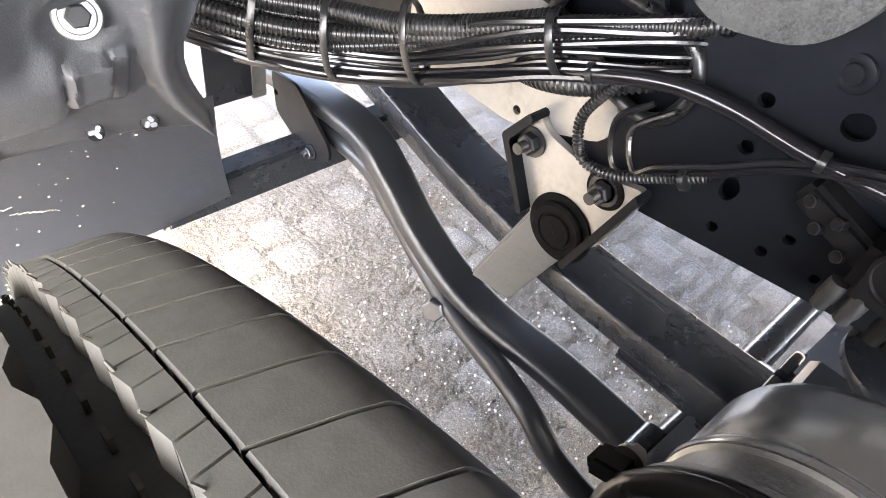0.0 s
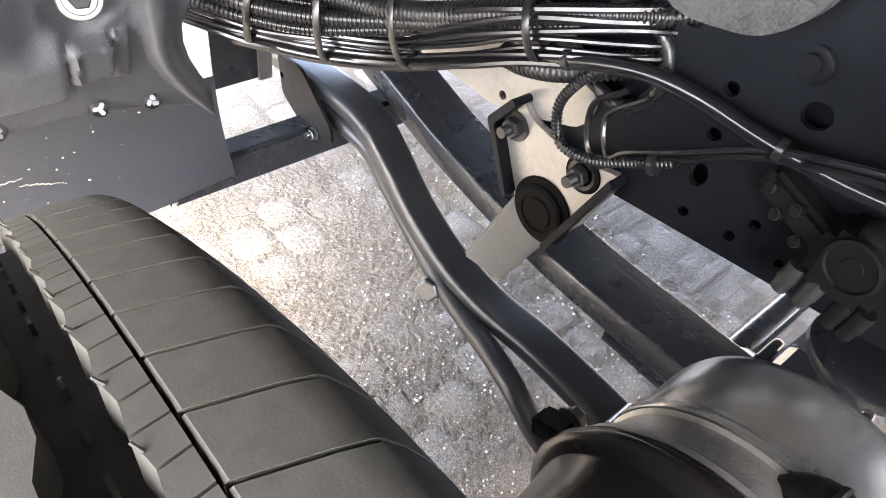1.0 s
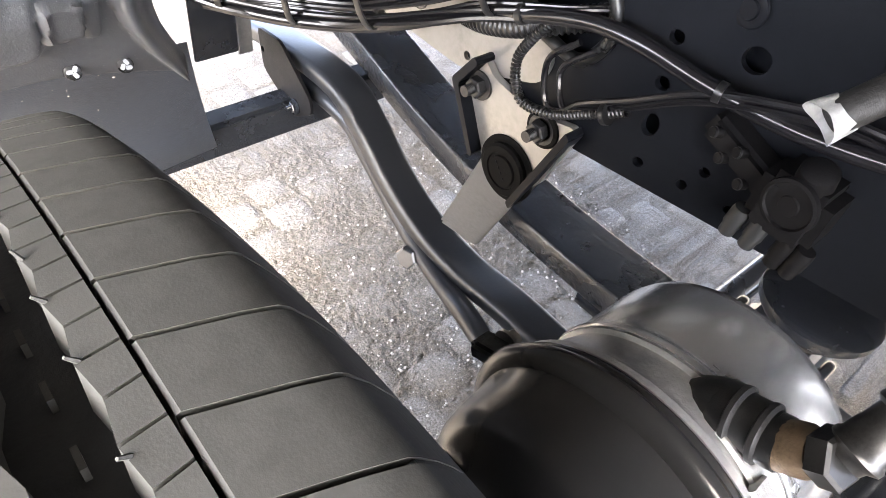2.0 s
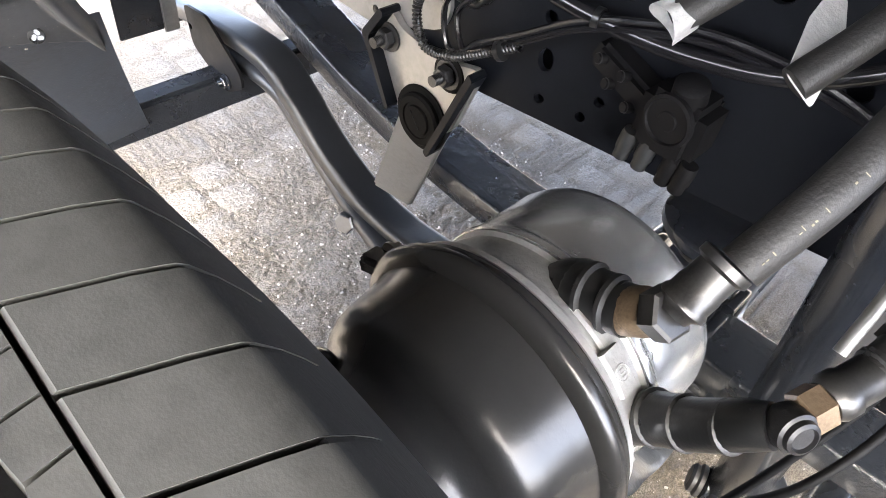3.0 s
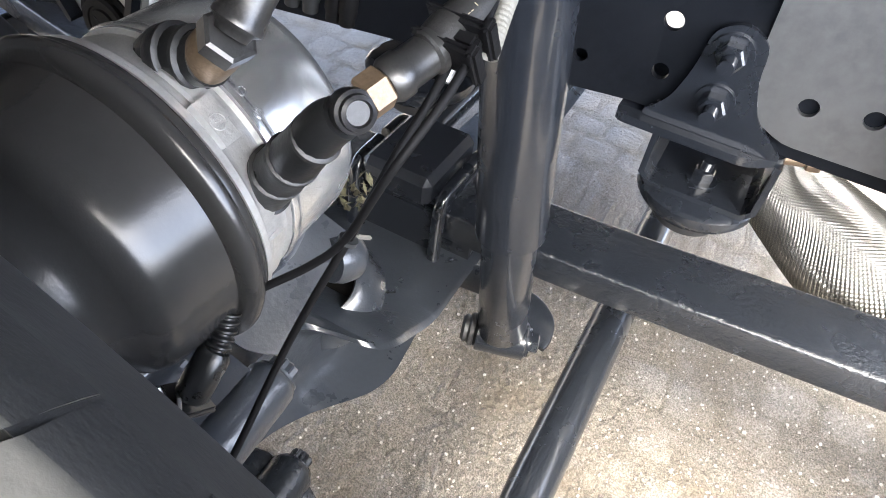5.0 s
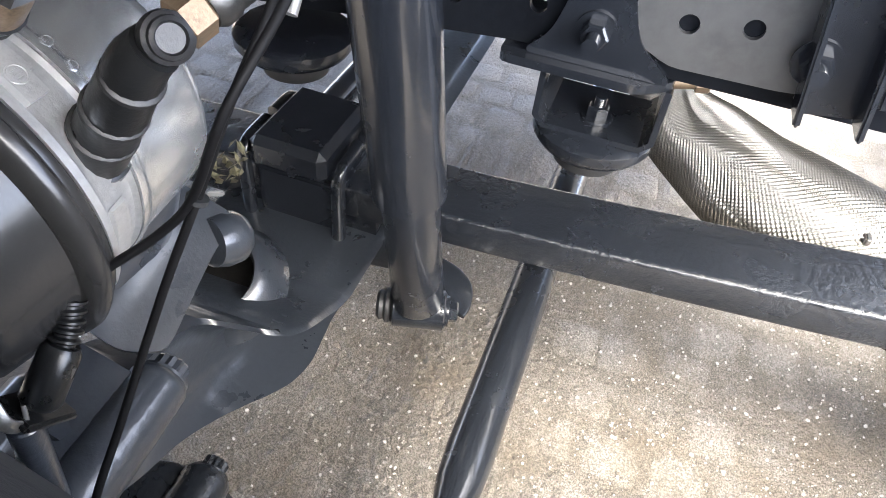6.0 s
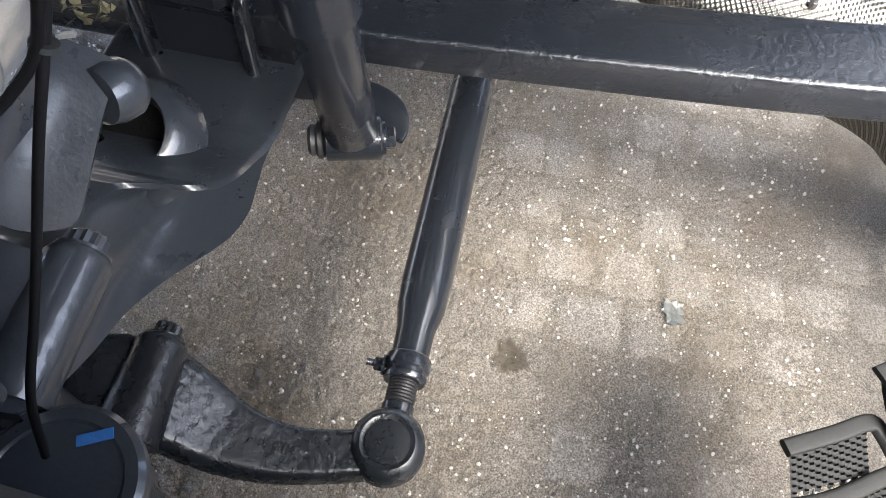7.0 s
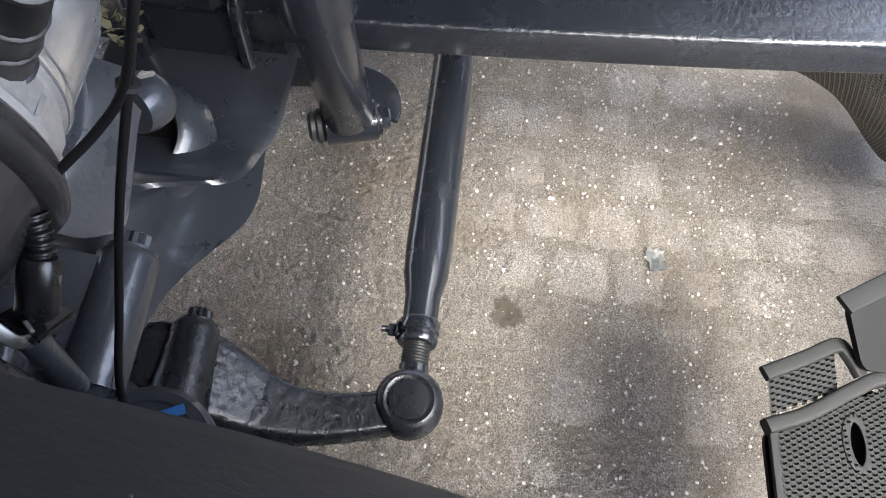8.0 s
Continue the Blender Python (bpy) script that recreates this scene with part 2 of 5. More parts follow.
def corrugated(points, r, pitch=0.006, depth=0.0022, n=12):
    """A ribbed conduit."""
    line = smooth_line(points, 24)
    lengths = [0.0]
    for a, b in zip(line, line[1:]):
        lengths.append(lengths[-1] + (b - a).length)
    total = lengths[-1]
    rows, s, j = [], 0.0, 0
    while s < total:
        while lengths[j + 1] < s:
            j += 1
        f = (s - lengths[j]) / max(1e-6, lengths[j + 1] - lengths[j])
        rows.append(line[j].lerp(line[j + 1], f))
        s += pitch / 4
    shape = [r, r, r - depth, r - depth]
    bm = bmesh.new()
    prev = None
    rings = []
    for i, q in enumerate(rows):
        d = (rows[min(i + 1, len(rows) - 1)] - rows[max(i - 1, 0)]).normalized()
        side = frame_of(d).col[1].copy() if prev is None else (prev - d * prev.dot(d)).normalized()
        prev = side
        top = d.cross(side)
        rr = shape[i % 4]
        rings.append([bm.verts.new(q + side * (rr * math.cos(2 * math.pi * k / n)) + top * (rr * math.sin(2 * math.pi * k / n))) for k in range(n)])
    for a, b in zip(rings, rings[1:]):
        for k in range(n):
            bm.faces.new((a[k], a[(k + 1) % n], b[(k + 1) % n], b[k]))
    return bm


def sheet(outline, holes, thick, place):
    """A plate from an outline and holes of (u, v) pairs; place(u, v, w) gives the point, with w from 0 to thick."""
    bm = bmesh.new()
    loops = []
    for loop in [outline, *holes]:
        vs = [bm.verts.new((u, v, 0)) for u, v in loop]
        loops.append([bm.edges.new((a, b)) for a, b in zip(vs, vs[1:] + vs[:1])])
    bmesh.ops.triangle_fill(bm, use_beauty=True, use_dissolve=False, edges=[e for q in loops for e in q])
    faces = list(bm.faces)
    out = bmesh.ops.extrude_face_region(bm, geom=faces)
    for v in [g for g in out["geom"] if isinstance(g, bmesh.types.BMVert)]:
        v.co.z += thick
    for v in bm.verts:
        v.co = place(*v.co)
    return bm


def circle(u, v, r, n=20, squash=1.0, turn=0.0):
    c, s = math.cos(turn), math.sin(turn)
    pts = [(r * math.cos(2 * math.pi * k / n), r * squash * math.sin(2 * math.pi * k / n)) for k in range(n)]
    return [(u + a * c - b * s, v + a * s + b * c) for a, b in pts]


def rounded(pts, r=0.01, n=4):
    """A closed polygon with its corners rounded."""
    out = []
    p = [Vector((*q, 0)) for q in pts]
    for i, q in enumerate(p):
        a, b = p[i - 1] - q, p[(i + 1) % len(p)] - q
        k = min(r, a.length * 0.45, b.length * 0.45)
        a, b = q + a.normalized() * k, q + b.normalized() * k
        for j in range(n):
            t = j / (n - 1)
            e = a.lerp(q, t).lerp(q.lerp(b, t), t)
            out.append((e.x, e.y))
    return out


def bolt(parent, at, axis, r=0.011, head=0.010, mat=None, washer=True, stud=0.0, name="bolt"):
    """A hexagon head or nut on a washer, with a stud end if wanted."""
    mat = mat or CHASSIS
    bm = lathe([(0, r * 1.55), (0.0025, r * 1.55)], at, axis, 20) if washer else bmesh.new()
    w = 0.0025 if washer else 0.0
    lathe([(w, r * 1.1), (w + head * 0.85, r * 1.1), (w + head, r * 0.92)], at, axis, 6, bm)
    if stud:
        prof = []
        s = w + head
        while s < w + head + stud:
            prof += [(s, r * 0.52), (s + 0.0010, r * 0.58)]
            s += 0.0020
        lathe(prof, at, axis, 12, bm)
    return part(name, bm, mat, parent, smooth=30)


# ---- the ground ----
def paving():
    rnd = random.Random(7)

    def lines(a, b, step, far):
        mid = [a + step * k for k in range(int((b - a) / step) + 1)]
        return [-far, -far / 6, a - 3, a - 1, a - 0.3] + mid + [b + 0.3, b + 1, b + 3, far / 6, far]

    xs, ys = lines(0.20, 1.45, 0.0038, 70.0), lines(-1.06, 1.30, 0.0038, 70.0)
    verts, faces = [], []
    for y in ys:
        for x in xs:
            inside = 0.195 < x < 1.455 and -1.065 < y < 1.305
            z = -0.0004 if inside else -0.0052
            if inside:
                front, rear = max(0.0, min(1.0, y * 4)), max(0.0, min(1.0, (-0.34 - y) * 7))
                lumps = 0.0060 * noise.noise((x * 34, y * 34, 4.0)) + 0.0085 * noise.noise((x * 84, y * 84, 7.0)) + 0.0060 * noise.noise((x * 150, y * 150, 2.0))
                z += 0.0030 * noise.noise((x * 5, y * 5, 1.0)) + lumps * (1.0 - 0.40 * front - 0.70 * rear) - 0.0030 * front - 0.0026 * rear
            verts.append((x, y, z))
    w = len(xs)
    for j in range(len(ys) - 1):
        for i in range(w - 1):
            k = j * w + i
            faces.append((k, k + 1, k + w + 1, k + w))
    me = bpy.data.meshes.new("ground")
    me.from_pydata(verts, [], faces)
    me.materials.append(SAND)
    me.polygons.foreach_set("use_smooth", [True] * len(faces))
    ground = new("ground", me)
    tagged(ground, "dusty sand trodden over worn concrete paving", "ground", kind="structure")
    shapes = []
    for k in range(12):
        bm = bmesh.new()
        w_, d_ = 0.109 + rnd.uniform(-0.008, 0.006), 0.109 + rnd.uniform(-0.008, 0.006)
        n = 20
        rings = []
        phase = rnd.uniform(0, 6)
        for s, z in ((1.0, -0.02), (0.99, -0.0045), (0.93, -0.0012), (0.6, 0.0008)):
            ring = []
            for i in range(n):
                a = 2 * math.pi * (i + 0.5) / n
                q = 1 / (abs(math.cos(a)) ** 9 + abs(math.sin(a)) ** 9) ** (1 / 9)
                wob = 1 + 0.025 * math.sin(3 * a + phase) + 0.02 * math.sin(7 * a + 2 * phase)
                ring.append(bm.verts.new((s * w_ / 2 * q * math.cos(a) * wob, s * d_ / 2 * q * math.sin(a) * wob, z + rnd.uniform(-0.0006, 0.0006))))
            rings.append(ring)
        for a, b in zip(rings, rings[1:]):
            for i in range(n):
                bm.faces.new((a[i], a[(i + 1) % n], b[(i + 1) % n], b[i]))
        bm.faces.new(rings[-1])
        sm = bpy.data.meshes.new("paving_stone")
        finish(bm, 60).to_mesh(sm)
        bm.free()
        sm.materials.append(STONE)
        shapes.append(sm)
    rest = bmesh.new()
    count = 0
    for j in range(-26, 36):
        for i in range(-16, 36):
            x, y = 0.118 * i + rnd.uniform(-0.004, 0.004), 0.118 * (j + (0.5 if i % 2 else 0.0)) + rnd.uniform(-0.004, 0.004)
            sm = rnd.choice(shapes)
            m = Matrix.Translation((x, y, -0.0036 + rnd.uniform(-0.0020, 0.0016))) @ Euler((rnd.uniform(-0.015, 0.015), rnd.uniform(-0.015, 0.015), rnd.choice((0, 1, 2, 3)) * math.pi / 2 + rnd.uniform(-0.05, 0.05))).to_matrix().to_4x4()
            if 0.30 < x < 1.45 and -1.05 < y < 1.15 and count < 300:
                ob = new("paving_stone", sm)
                ob.parent, ob.matrix_basis = ground, m
                count += 1
            elif -1.4 < x < 3.4:
                n0 = len(rest.verts)
                rest.from_mesh(sm)
                rest.verts.ensure_lookup_table()
                for v in rest.verts[n0:]:
                    v.co = m @ v.co
    for f in rest.faces:
        f.smooth = True
    sm = bpy.data.meshes.new("paving_beyond")
    rest.to_mesh(sm)
    rest.free()
    sm.materials.append(STONE)
    ob = new("paving_beyond", sm)
    ob.parent = ground
    tagged(ob, kind="stuff")
    # loose grit
    ball = bmesh.new()
    bmesh.ops.create_icosphere(ball, subdivisions=1, radius=1.0)
    shape = np.array([v.co[:] for v in ball.verts])
    sides = [[v.index for v in f.verts] for f in ball.faces]
    ball.free()
    verts, faces = [], []
    for k in range(8000):
        x, y = rnd.uniform(0.25, 1.45), rnd.uniform(-1.05, 1.2)
        size = rnd.choice((0.0010, 0.0010, 0.0013, 0.0013, 0.0018, 0.0018, 0.0026, 0.0036)) * rnd.uniform(0.8, 1.3)
        m = Euler((rnd.uniform(0, 6), rnd.uniform(0, 6), rnd.uniform(0, 6))).to_matrix() @ Matrix.Diagonal((size, size * rnd.uniform(0.6, 1), size * rnd.uniform(0.5, 0.9)))
        base = len(verts)
        verts += [tuple(p) for p in shape @ np.array(m).T + np.array((x, y, -0.001 + size * 0.4))]
        faces += [[base + q for q in f] for f in sides]
    me = bpy.data.meshes.new("grit")
    me.from_pydata(verts, [], faces)
    me.materials.append(GRIT)
    grit = new("grit", me)
    tagged(grit, "pale grit and small pebbles lying on the paving", "grit", kind="stuff")


def crumpled_foil():
    bm = bmesh.new()
    rnd = random.Random(5)
    vs = [[bm.verts.new((0.755 + 0.009 * (i - 2.5) + rnd.uniform(-0.004, 0.004), -0.737 + 0.008 * (j - 2) + rnd.uniform(-0.004, 0.004), 0.001 + rnd.uniform(0, 0.006))) for j in range(5)] for i in range(6)]
    for a, b in zip(vs, vs[1:]):
        for k in range(4):
            bm.faces.new((a[k], a[k + 1], b[k + 1], b[k]))
    bmesh.ops.solidify(bm, geom=list(bm.faces), thickness=0.001)
    ob = part("crumpled_wrapper", bm, WRAP, None, smooth=0)
    tagged(ob, "crumpled grey plastic scrap on the paving", "litter")


# ---- the chassis rail ----
def rail_x(y):
    """The outer face of the web, which bends inwards behind the front mounting."""
    if y > 0.28:
        return 0.62
    if y < -0.25:
        return 0.725
    return 0.62 + (0.28 - y) * 0.105 / 0.53


OPENING = [(0.462, 0.910), (0.303, 0.880), (0.274, 0.928), (0.290, 0.975), (0.430, 0.990)]


def chassis_rail():
    rail = thing("chassis_rail", "dark grey painted steel chassis rail with rows of punched holes", "chassis rail")
    cuts = (1.6, 0.9, 0.6, 0.28, 0.02, -0.25, -0.7, -1.3, -2.2)
    holes = [circle(y, z, r, 18) for y, z, r in (
        (0.276, 0.999, 0.0105), (0.329, 0.996, 0.0105), (0.221, 0.953, 0.0075), (0.217, 0.905, 0.0075), (0.149, 0.963, 0.0130),
        (0.209, 0.811, 0.006), (0.159, 0.812, 0.006), (0.144, 0.838, 0.006), (0.107, 0.812, 0.005), (0.028, 1.007, 0.0135),
        (-0.312, 0.936, 0.0185), (-0.263, 0.875, 0.0095), (-0.267, 0.825, 0.0085), (-0.190, 0.820, 0.007), (-0.120, 0.90, 0.008),
        (-0.110, 0.85, 0.007), (-0.700, 0.85, 0.009), (-0.06, 0.95, 0.012))]
    holes.append(circle(0.212, 0.858, 0.009, 16, 1.5))
    holes.append(rounded(OPENING, 0.03, 6))
    top = [(y, 1.085) for y in cuts]
    low = [(y, 0.785) for y in reversed(cuts)]
    bm = sheet(top + low, holes, 0.008, lambda u, v, w: Vector((rail_x(u) + w, u, v)))
    part("web", bm, RAIL, rail, smooth=30)
    for name, z in (("lower_flange", 0.785), ("upper_flange", 1.077)):
        bm = bmesh.new()
        rows = []
        for y in cuts:
            x = rail_x(y) + 0.0085
            rows.append([bm.verts.new((x + a, y, z + b)) for a, b in ((0, 0), (0.075, 0), (0.075, 0.008), (0, 0.008))])
        for a, b in zip(rows, rows[1:]):
            for k in range(4):
                bm.faces.new((a[k], a[(k + 1) % 4], b[(k + 1) % 4], b[k]))
        bm.faces.new(rows[0])
        bm.faces.new(rows[-1])
        part(name, bm, RAIL, rail, smooth=20)
    inner = [(0.62, 1.07), (0.28, 1.07), (-0.20, 1.07), (-0.20, 0.80), (0.28, 0.80), (0.62, 0.80)]
    part("inner_web", sheet(inner, [], 0.006, lambda u, v, w: Vector((rail_x(u) + 0.034 + w, u, v))), RAIL, rail, smooth=30)
    # the rolled rim of the cable opening
    rim = rounded(OPENING, 0.03, 6)
    line = [(rail_x(y) - 0.003, y, z) for y, z in rim]
    part("opening_rim", tube(line + [line[0]], 0.0075, n=10, smooth=False), PLASTIC, rail)
    # a dished stamping and its bolt
    x = rail_x(0.17)
    part("dome_plug", lathe([(0, 0.0175), (0.002, 0.0165), (0.0035, 0.0125), (0.0025, 0.0095), (0.0045, 0.0085), (0.0050, 0.003)], (x - 0.0005, 0.172, 1.002), (-1, 0.15, 0), 24), RAIL, rail)
    return rail


def bump_stop(name, at, lean=0.0):
    """A round rubber buffer under a bent channel."""
    x, y, z = at
    t = thing(name, "black rubber bump stop in a pressed steel cup under the rail", "bump stop", group="bump stops over the leaf spring")
    prof = [(-0.006, 0.028), (0.000, 0.037), (0.014, 0.041), (0.026, 0.036), (0.022, 0.046), (0.026, 0.060), (0.034, 0.0655), (0.044, 0.0655), (0.0485, 0.060), (0.0495, 0.030)]
    part("rubber_buffer", lathe(prof[:4], (x, y, z), (0, 0, 1), 32), RUBBER, t)
    part("cup", lathe(prof[4:], (x, y, z), (0, 0, 1), 40), CHASSIS, t)
    return t


def rear_bump_bracket():
    t = thing("bump_stop_bracket", "black bent steel channel bracket bolted beneath the chassis rail", "bracket")
    y0, y1, z0, z1, xa, xb = -0.408, -0.282, 0.700, 0.772, 0.722, 0.820
    u = [(y0, z1), (y0, z0 + 0.012), (y0 + 0.012, z0), (y1 - 0.012, z0), (y1, z0 + 0.012), (y1, z1)]
    inner = [(y1 - 0.006, z1), (y1 - 0.006, z0 + 0.014), (y1 - 0.014, z0 + 0.006), (y0 + 0.014, z0 + 0.006), (y0 + 0.006, z0 + 0.014), (y0 + 0.006, z1)]
    bm = sheet(u + inner, [], xb - xa, lambda a, b, w: Vector((xa + w, a, b)))
    part("channel", bm, CHASSIS, t, smooth=30)
    bolt(t, (0.758, -0.345, 0.7062), (0, 0, 1), 0.011, 0.012, stud=0.012)
    shelf = rounded([(-0.241, 0.702), (-0.241, 0.81), (-0.408, 0.81), (-0.408, 0.728), (-0.375, 0.702)], 0.012, 4)
    part("shelf", sheet(shelf, [], 0.009, lambda a, b, w: Vector((b, a, 0.7725 + w))), CHASSIS, t, smooth=30)
    tab = rounded([(-0.258, 0.782), (-0.405, 0.782), (-0.385, 0.800), (-0.366, 0.815), (-0.352, 0.850), (-0.350, 0.885), (-0.325, 0.898), (-0.300, 0.885), (-0.296, 0.845), (-0.284, 0.805)], 0.016, 5)
    part("lug", sheet(tab, [], 0.008, lambda a, b, w: Vector((0.7145 + w, a, b))), CHASSIS, t, smooth=30)
    for y, z in ((-0.322, 0.868), (-0.325, 0.818)):
        bolt(t, (0.7140, y, z), (-1, 0, 0), 0.0125, 0.013, stud=0.018)
    return t


# ---- the leaf spring, its clamp and the axle ----
LEAF = [(0.802, 1.25, 0.66), (0.802, 1.05, 0.612), (0.802, 0.85, 0.560), (0.802, 0.67, 0.515), (0.802, 0.40, 0.484), (0.802, 0.10, 0.491),
        (0.802, -0.17, 0.498), (0.802, -0.36, 0.512), (0.802, -0.70, 0.545), (0.802, -1.00, 0.585), (0.802, -1.35, 0.64)]


def leaf_spring():
    t = thing("leaf_spring", "dark grey painted parabolic leaf spring lying along the truck", "leaf spring")
    part("main_leaf", sweep([(x - 0.002, y, z - 0.006) for x, y, z in LEAF], slab_section(0.108, 0.050, 0.006), up=(0, 0, 1)), LEAFPAINT, t)
    low = [(0.802, 0.27, 0.443), (0.802, 0.10, 0.446), (0.802, -0.10, 0.450)]
    part("lower_leaf", sweep(low, slab_section(0.100, 0.034, 0.005), up=(0, 0, 1)), CHASSIS, t)
    return t


def spring_clamp():
    t = thing("spring_clamp", "black clamp plate with U bolts over the leaf spring", "spring clamp")
    bm = box((0.143, 0.108, 0.048), (0.788, 0.012, 0.5520), bevel=0.010, segs=1)
    part("clamp_plate", bm, CHASSIS, t, smooth=30)
    part("packing_plate", box((0.112, 0.135, 0.012), (0.802, 0.010, 0.5215), bevel=0.003), CHASSIS, t)
    for y in (0.080, -0.056):
        for x in (0.728, 0.872):
            k = 0.020 if x < 0.8 else -0.020
            pts = [(x + k * 3.2, y, 0.552), (x + k, y, 0.550), (x + k * 0.2, y, 0.541), (x, y, 0.522), (x, y, 0.48), (x, y, 0.40)]
            part("u_bolt_leg", sweep(pts, slab_section(0.017, 0.017, 0.006), per=6), CHASSIS, t)
    part("side_block", box((0.010, 0.120, 0.080), (0.7435, 0.010, 0.472), bevel=0.003), CHASSIS, t)
    return t


def axle():
    t = thing("front_axle", "forged dark grey steel axle beam sweeping up to the wheel", "axle")
    # x, middle y, top, bottom, half widths of top flange, bottom flange and web
    stations = [(0.275, -0.01, 0.640, 0.490, 0.050, 0.032, 0.026), (0.33, -0.005, 0.610, 0.452, 0.046, 0.034, 0.020), (0.39, 0.0, 0.582, 0.420, 0.036, 0.036, 0.014),
                (0.44, 0.0, 0.556, 0.396, 0.028, 0.045, 0.012), (0.466, 0.0, 0.541, 0.387, 0.034, 0.056, 0.012), (0.480, 0.0, 0.532, 0.383, 0.062, 0.063, 0.012),
                (0.489, 0.0, 0.527, 0.380, 0.092, 0.068, 0.013), (0.502, 0.0, 0.518, 0.377, 0.108, 0.075, 0.014), (0.53, 0.0, 0.500, 0.371, 0.115, 0.087, 0.018),
                (0.57, 0.005, 0.474, 0.365, 0.119, 0.097, 0.022), (0.62, 0.01, 0.450, 0.360, 0.126, 0.096, 0.032), (0.68, 0.012, 0.440, 0.356, 0.126, 0.094, 0.052),
                (0.92, 0.012, 0.438, 0.350, 0.118, 0.102, 0.052), (1.05, 0.015, 0.415, 0.330, 0.065, 0.065, 0.026), (2.0, 0.02, 0.405, 0.320, 0.055, 0.055, 0.022)]
    lines = [smooth_line([(s[0], s[1], s[2]) for s in stations], 10), smooth_line([(s[3], s[4], 0) for s in stations], 10), smooth_line([(s[5], s[6], 0) for s in stations], 10)]
    bm = bmesh.new()
    rings = []
    for p, q, w in zip(*lines):
        x, y, zt, zb, a, b, c = p.x, p.y, p.z, q.x, q.y, w.x, w.y
        ring = [(a - 0.009, zt)]
        for k in range(17):
            s = 1 - k / 8
            w = a if s > 0 else b
            u = c + (w - c) * abs(s) ** 4.0
            ring.append((u, zb + 0.006 + (zt - zb - 0.012) * (0.5 + 0.5 * s)))
        ring.append((b - 0.009, zb))
        k = 0.35 + 0.65 * max(0.0, min(1.0, (x - 0.555) / 0.075)) if x > 0.40 else 0.35 + 0.65 * max(0.0, min(1.0, (0.40 - x) / 0.08))
        ring = [(-u, v) for u, v in ring] + [(max(c * 0.6, u * k), v) for u, v in reversed(ring)]
        rings.append([bm.verts.new((x, y + u, v)) for u, v in ring])
    n = len(rings[0])
    for p, q in zip(rings, rings[1:]):
        for k in range(n):
            bm.faces.new((p[k], p[(k + 1) % n], q[(k + 1) % n], q[k]))
    bm.faces.new(rings[0])
    bm.faces.new(rings[-1])
    part("beam", bm, CAST, t, smooth=42)
    collar = part("pocket_collar", lathe([(-0.03, 0.044), (0.006, 0.046), (0.010, 0.049), (0.008, 0.054), (0.000, 0.062), (-0.012, 0.070), (-0.034, 0.078)], (0.560, 0.020, 0.492), (-0.42, 0, 0.9), 40, closed=False), CAST, t)
    # the pocket's inner shade is put into its near-black floor
    part("pocket_floor", lathe([(0, 0.044), (0.002, 0.043), (0.002, 0.02)], (0.570, 0.020, 0.468), (-0.42, 0, 0.9), 32), BUSH_AND_SHADE, collar)
    part("shock_arm", sweep([(0.752, -0.08, 0.405), (0.750, -0.15, 0.415), (0.735, -0.200, 0.425)], slab_section(0.014, 0.050, 0.005), per=8), CAST, t)
    return t


def tie_rod():
    t = thing("tie_rod", "glossy black steel track rod with a clamped threaded end", "tie rod")
    y, z = -0.3165, 0.296
    prof = [(0, 0.0225), (0.055, 0.0235), (0.085, 0.0300), (0.13, 0.0326), (1.5, 0.0326)]
    part("tube", lathe(prof, (0.436, y, z), (1, 0, 0), 28), CHASSIS, t)
    part("threaded_end", lathe([(0.002 * k, 0.0165 if k % 2 else 0.0178) for k in range(22)], (0.393, y, z), (1, 0, 0), 20), DARKMET, t)
    c = part("clamp", lathe([(0, 0.024), (0.003, 0.0265), (0.008, 0.0265), (0.010, 0.0245), (0.014, 0.0245), (0.016, 0.0275), (0.030, 0.0275), (0.033, 0.025)], (0.424, y, z), (1, 0, 0), 28), CHASSIS, t)
    bolt(c, (0.438, y + 0.026, z + 0.008), (0, 1, 0), 0.008, 0.010, stud=0.010, name="clamp_bolt")
    part("ball_housing", lathe([(-0.034, 0.024), (-0.030, 0.036), (0.0, 0.042), (0.018, 0.041), (0.027, 0.036), (0.030, 0.030), (0.028, 0.027), (0.028, 0.010)], (0.342, y, z + 0.012), (0, 0, 1), 36), GREASE, t)
    part("end_stem", rod((0.36, y, z), (0.398, y, z), 0.019), CHASSIS, t)
    part("dust_cap", lathe([(0, 0.025), (0.002, 0.024), (0.003, 0.012)], (0.342, y, z + 0.0405), (0, 0, 1), 20), GREASE, t)
    return t


def slab_between(corners, thick):
    """A plate on one plane through the given corner points, thickened away from the viewer's side."""
    p = [Vector(c) for c in corners]
    o = sum(p, Vector()) / len(p)
    nrm = Vector()
    for a, b in zip(p, p[1:] + p[:1]):
        nrm += (a - o).cross(b - o)
    nrm.normalize()
    if nrm.z < 0:
        nrm = -nrm
    u = (p[1] - p[0]).normalized()
    v = nrm.cross(u)
    flat = rounded([((q - o).dot(u), (q - o).dot(v)) for q in p], 0.012, 4)
    return sheet(flat, [], thick, lambda a, b, w: o + u * a + v * b - nrm * w)


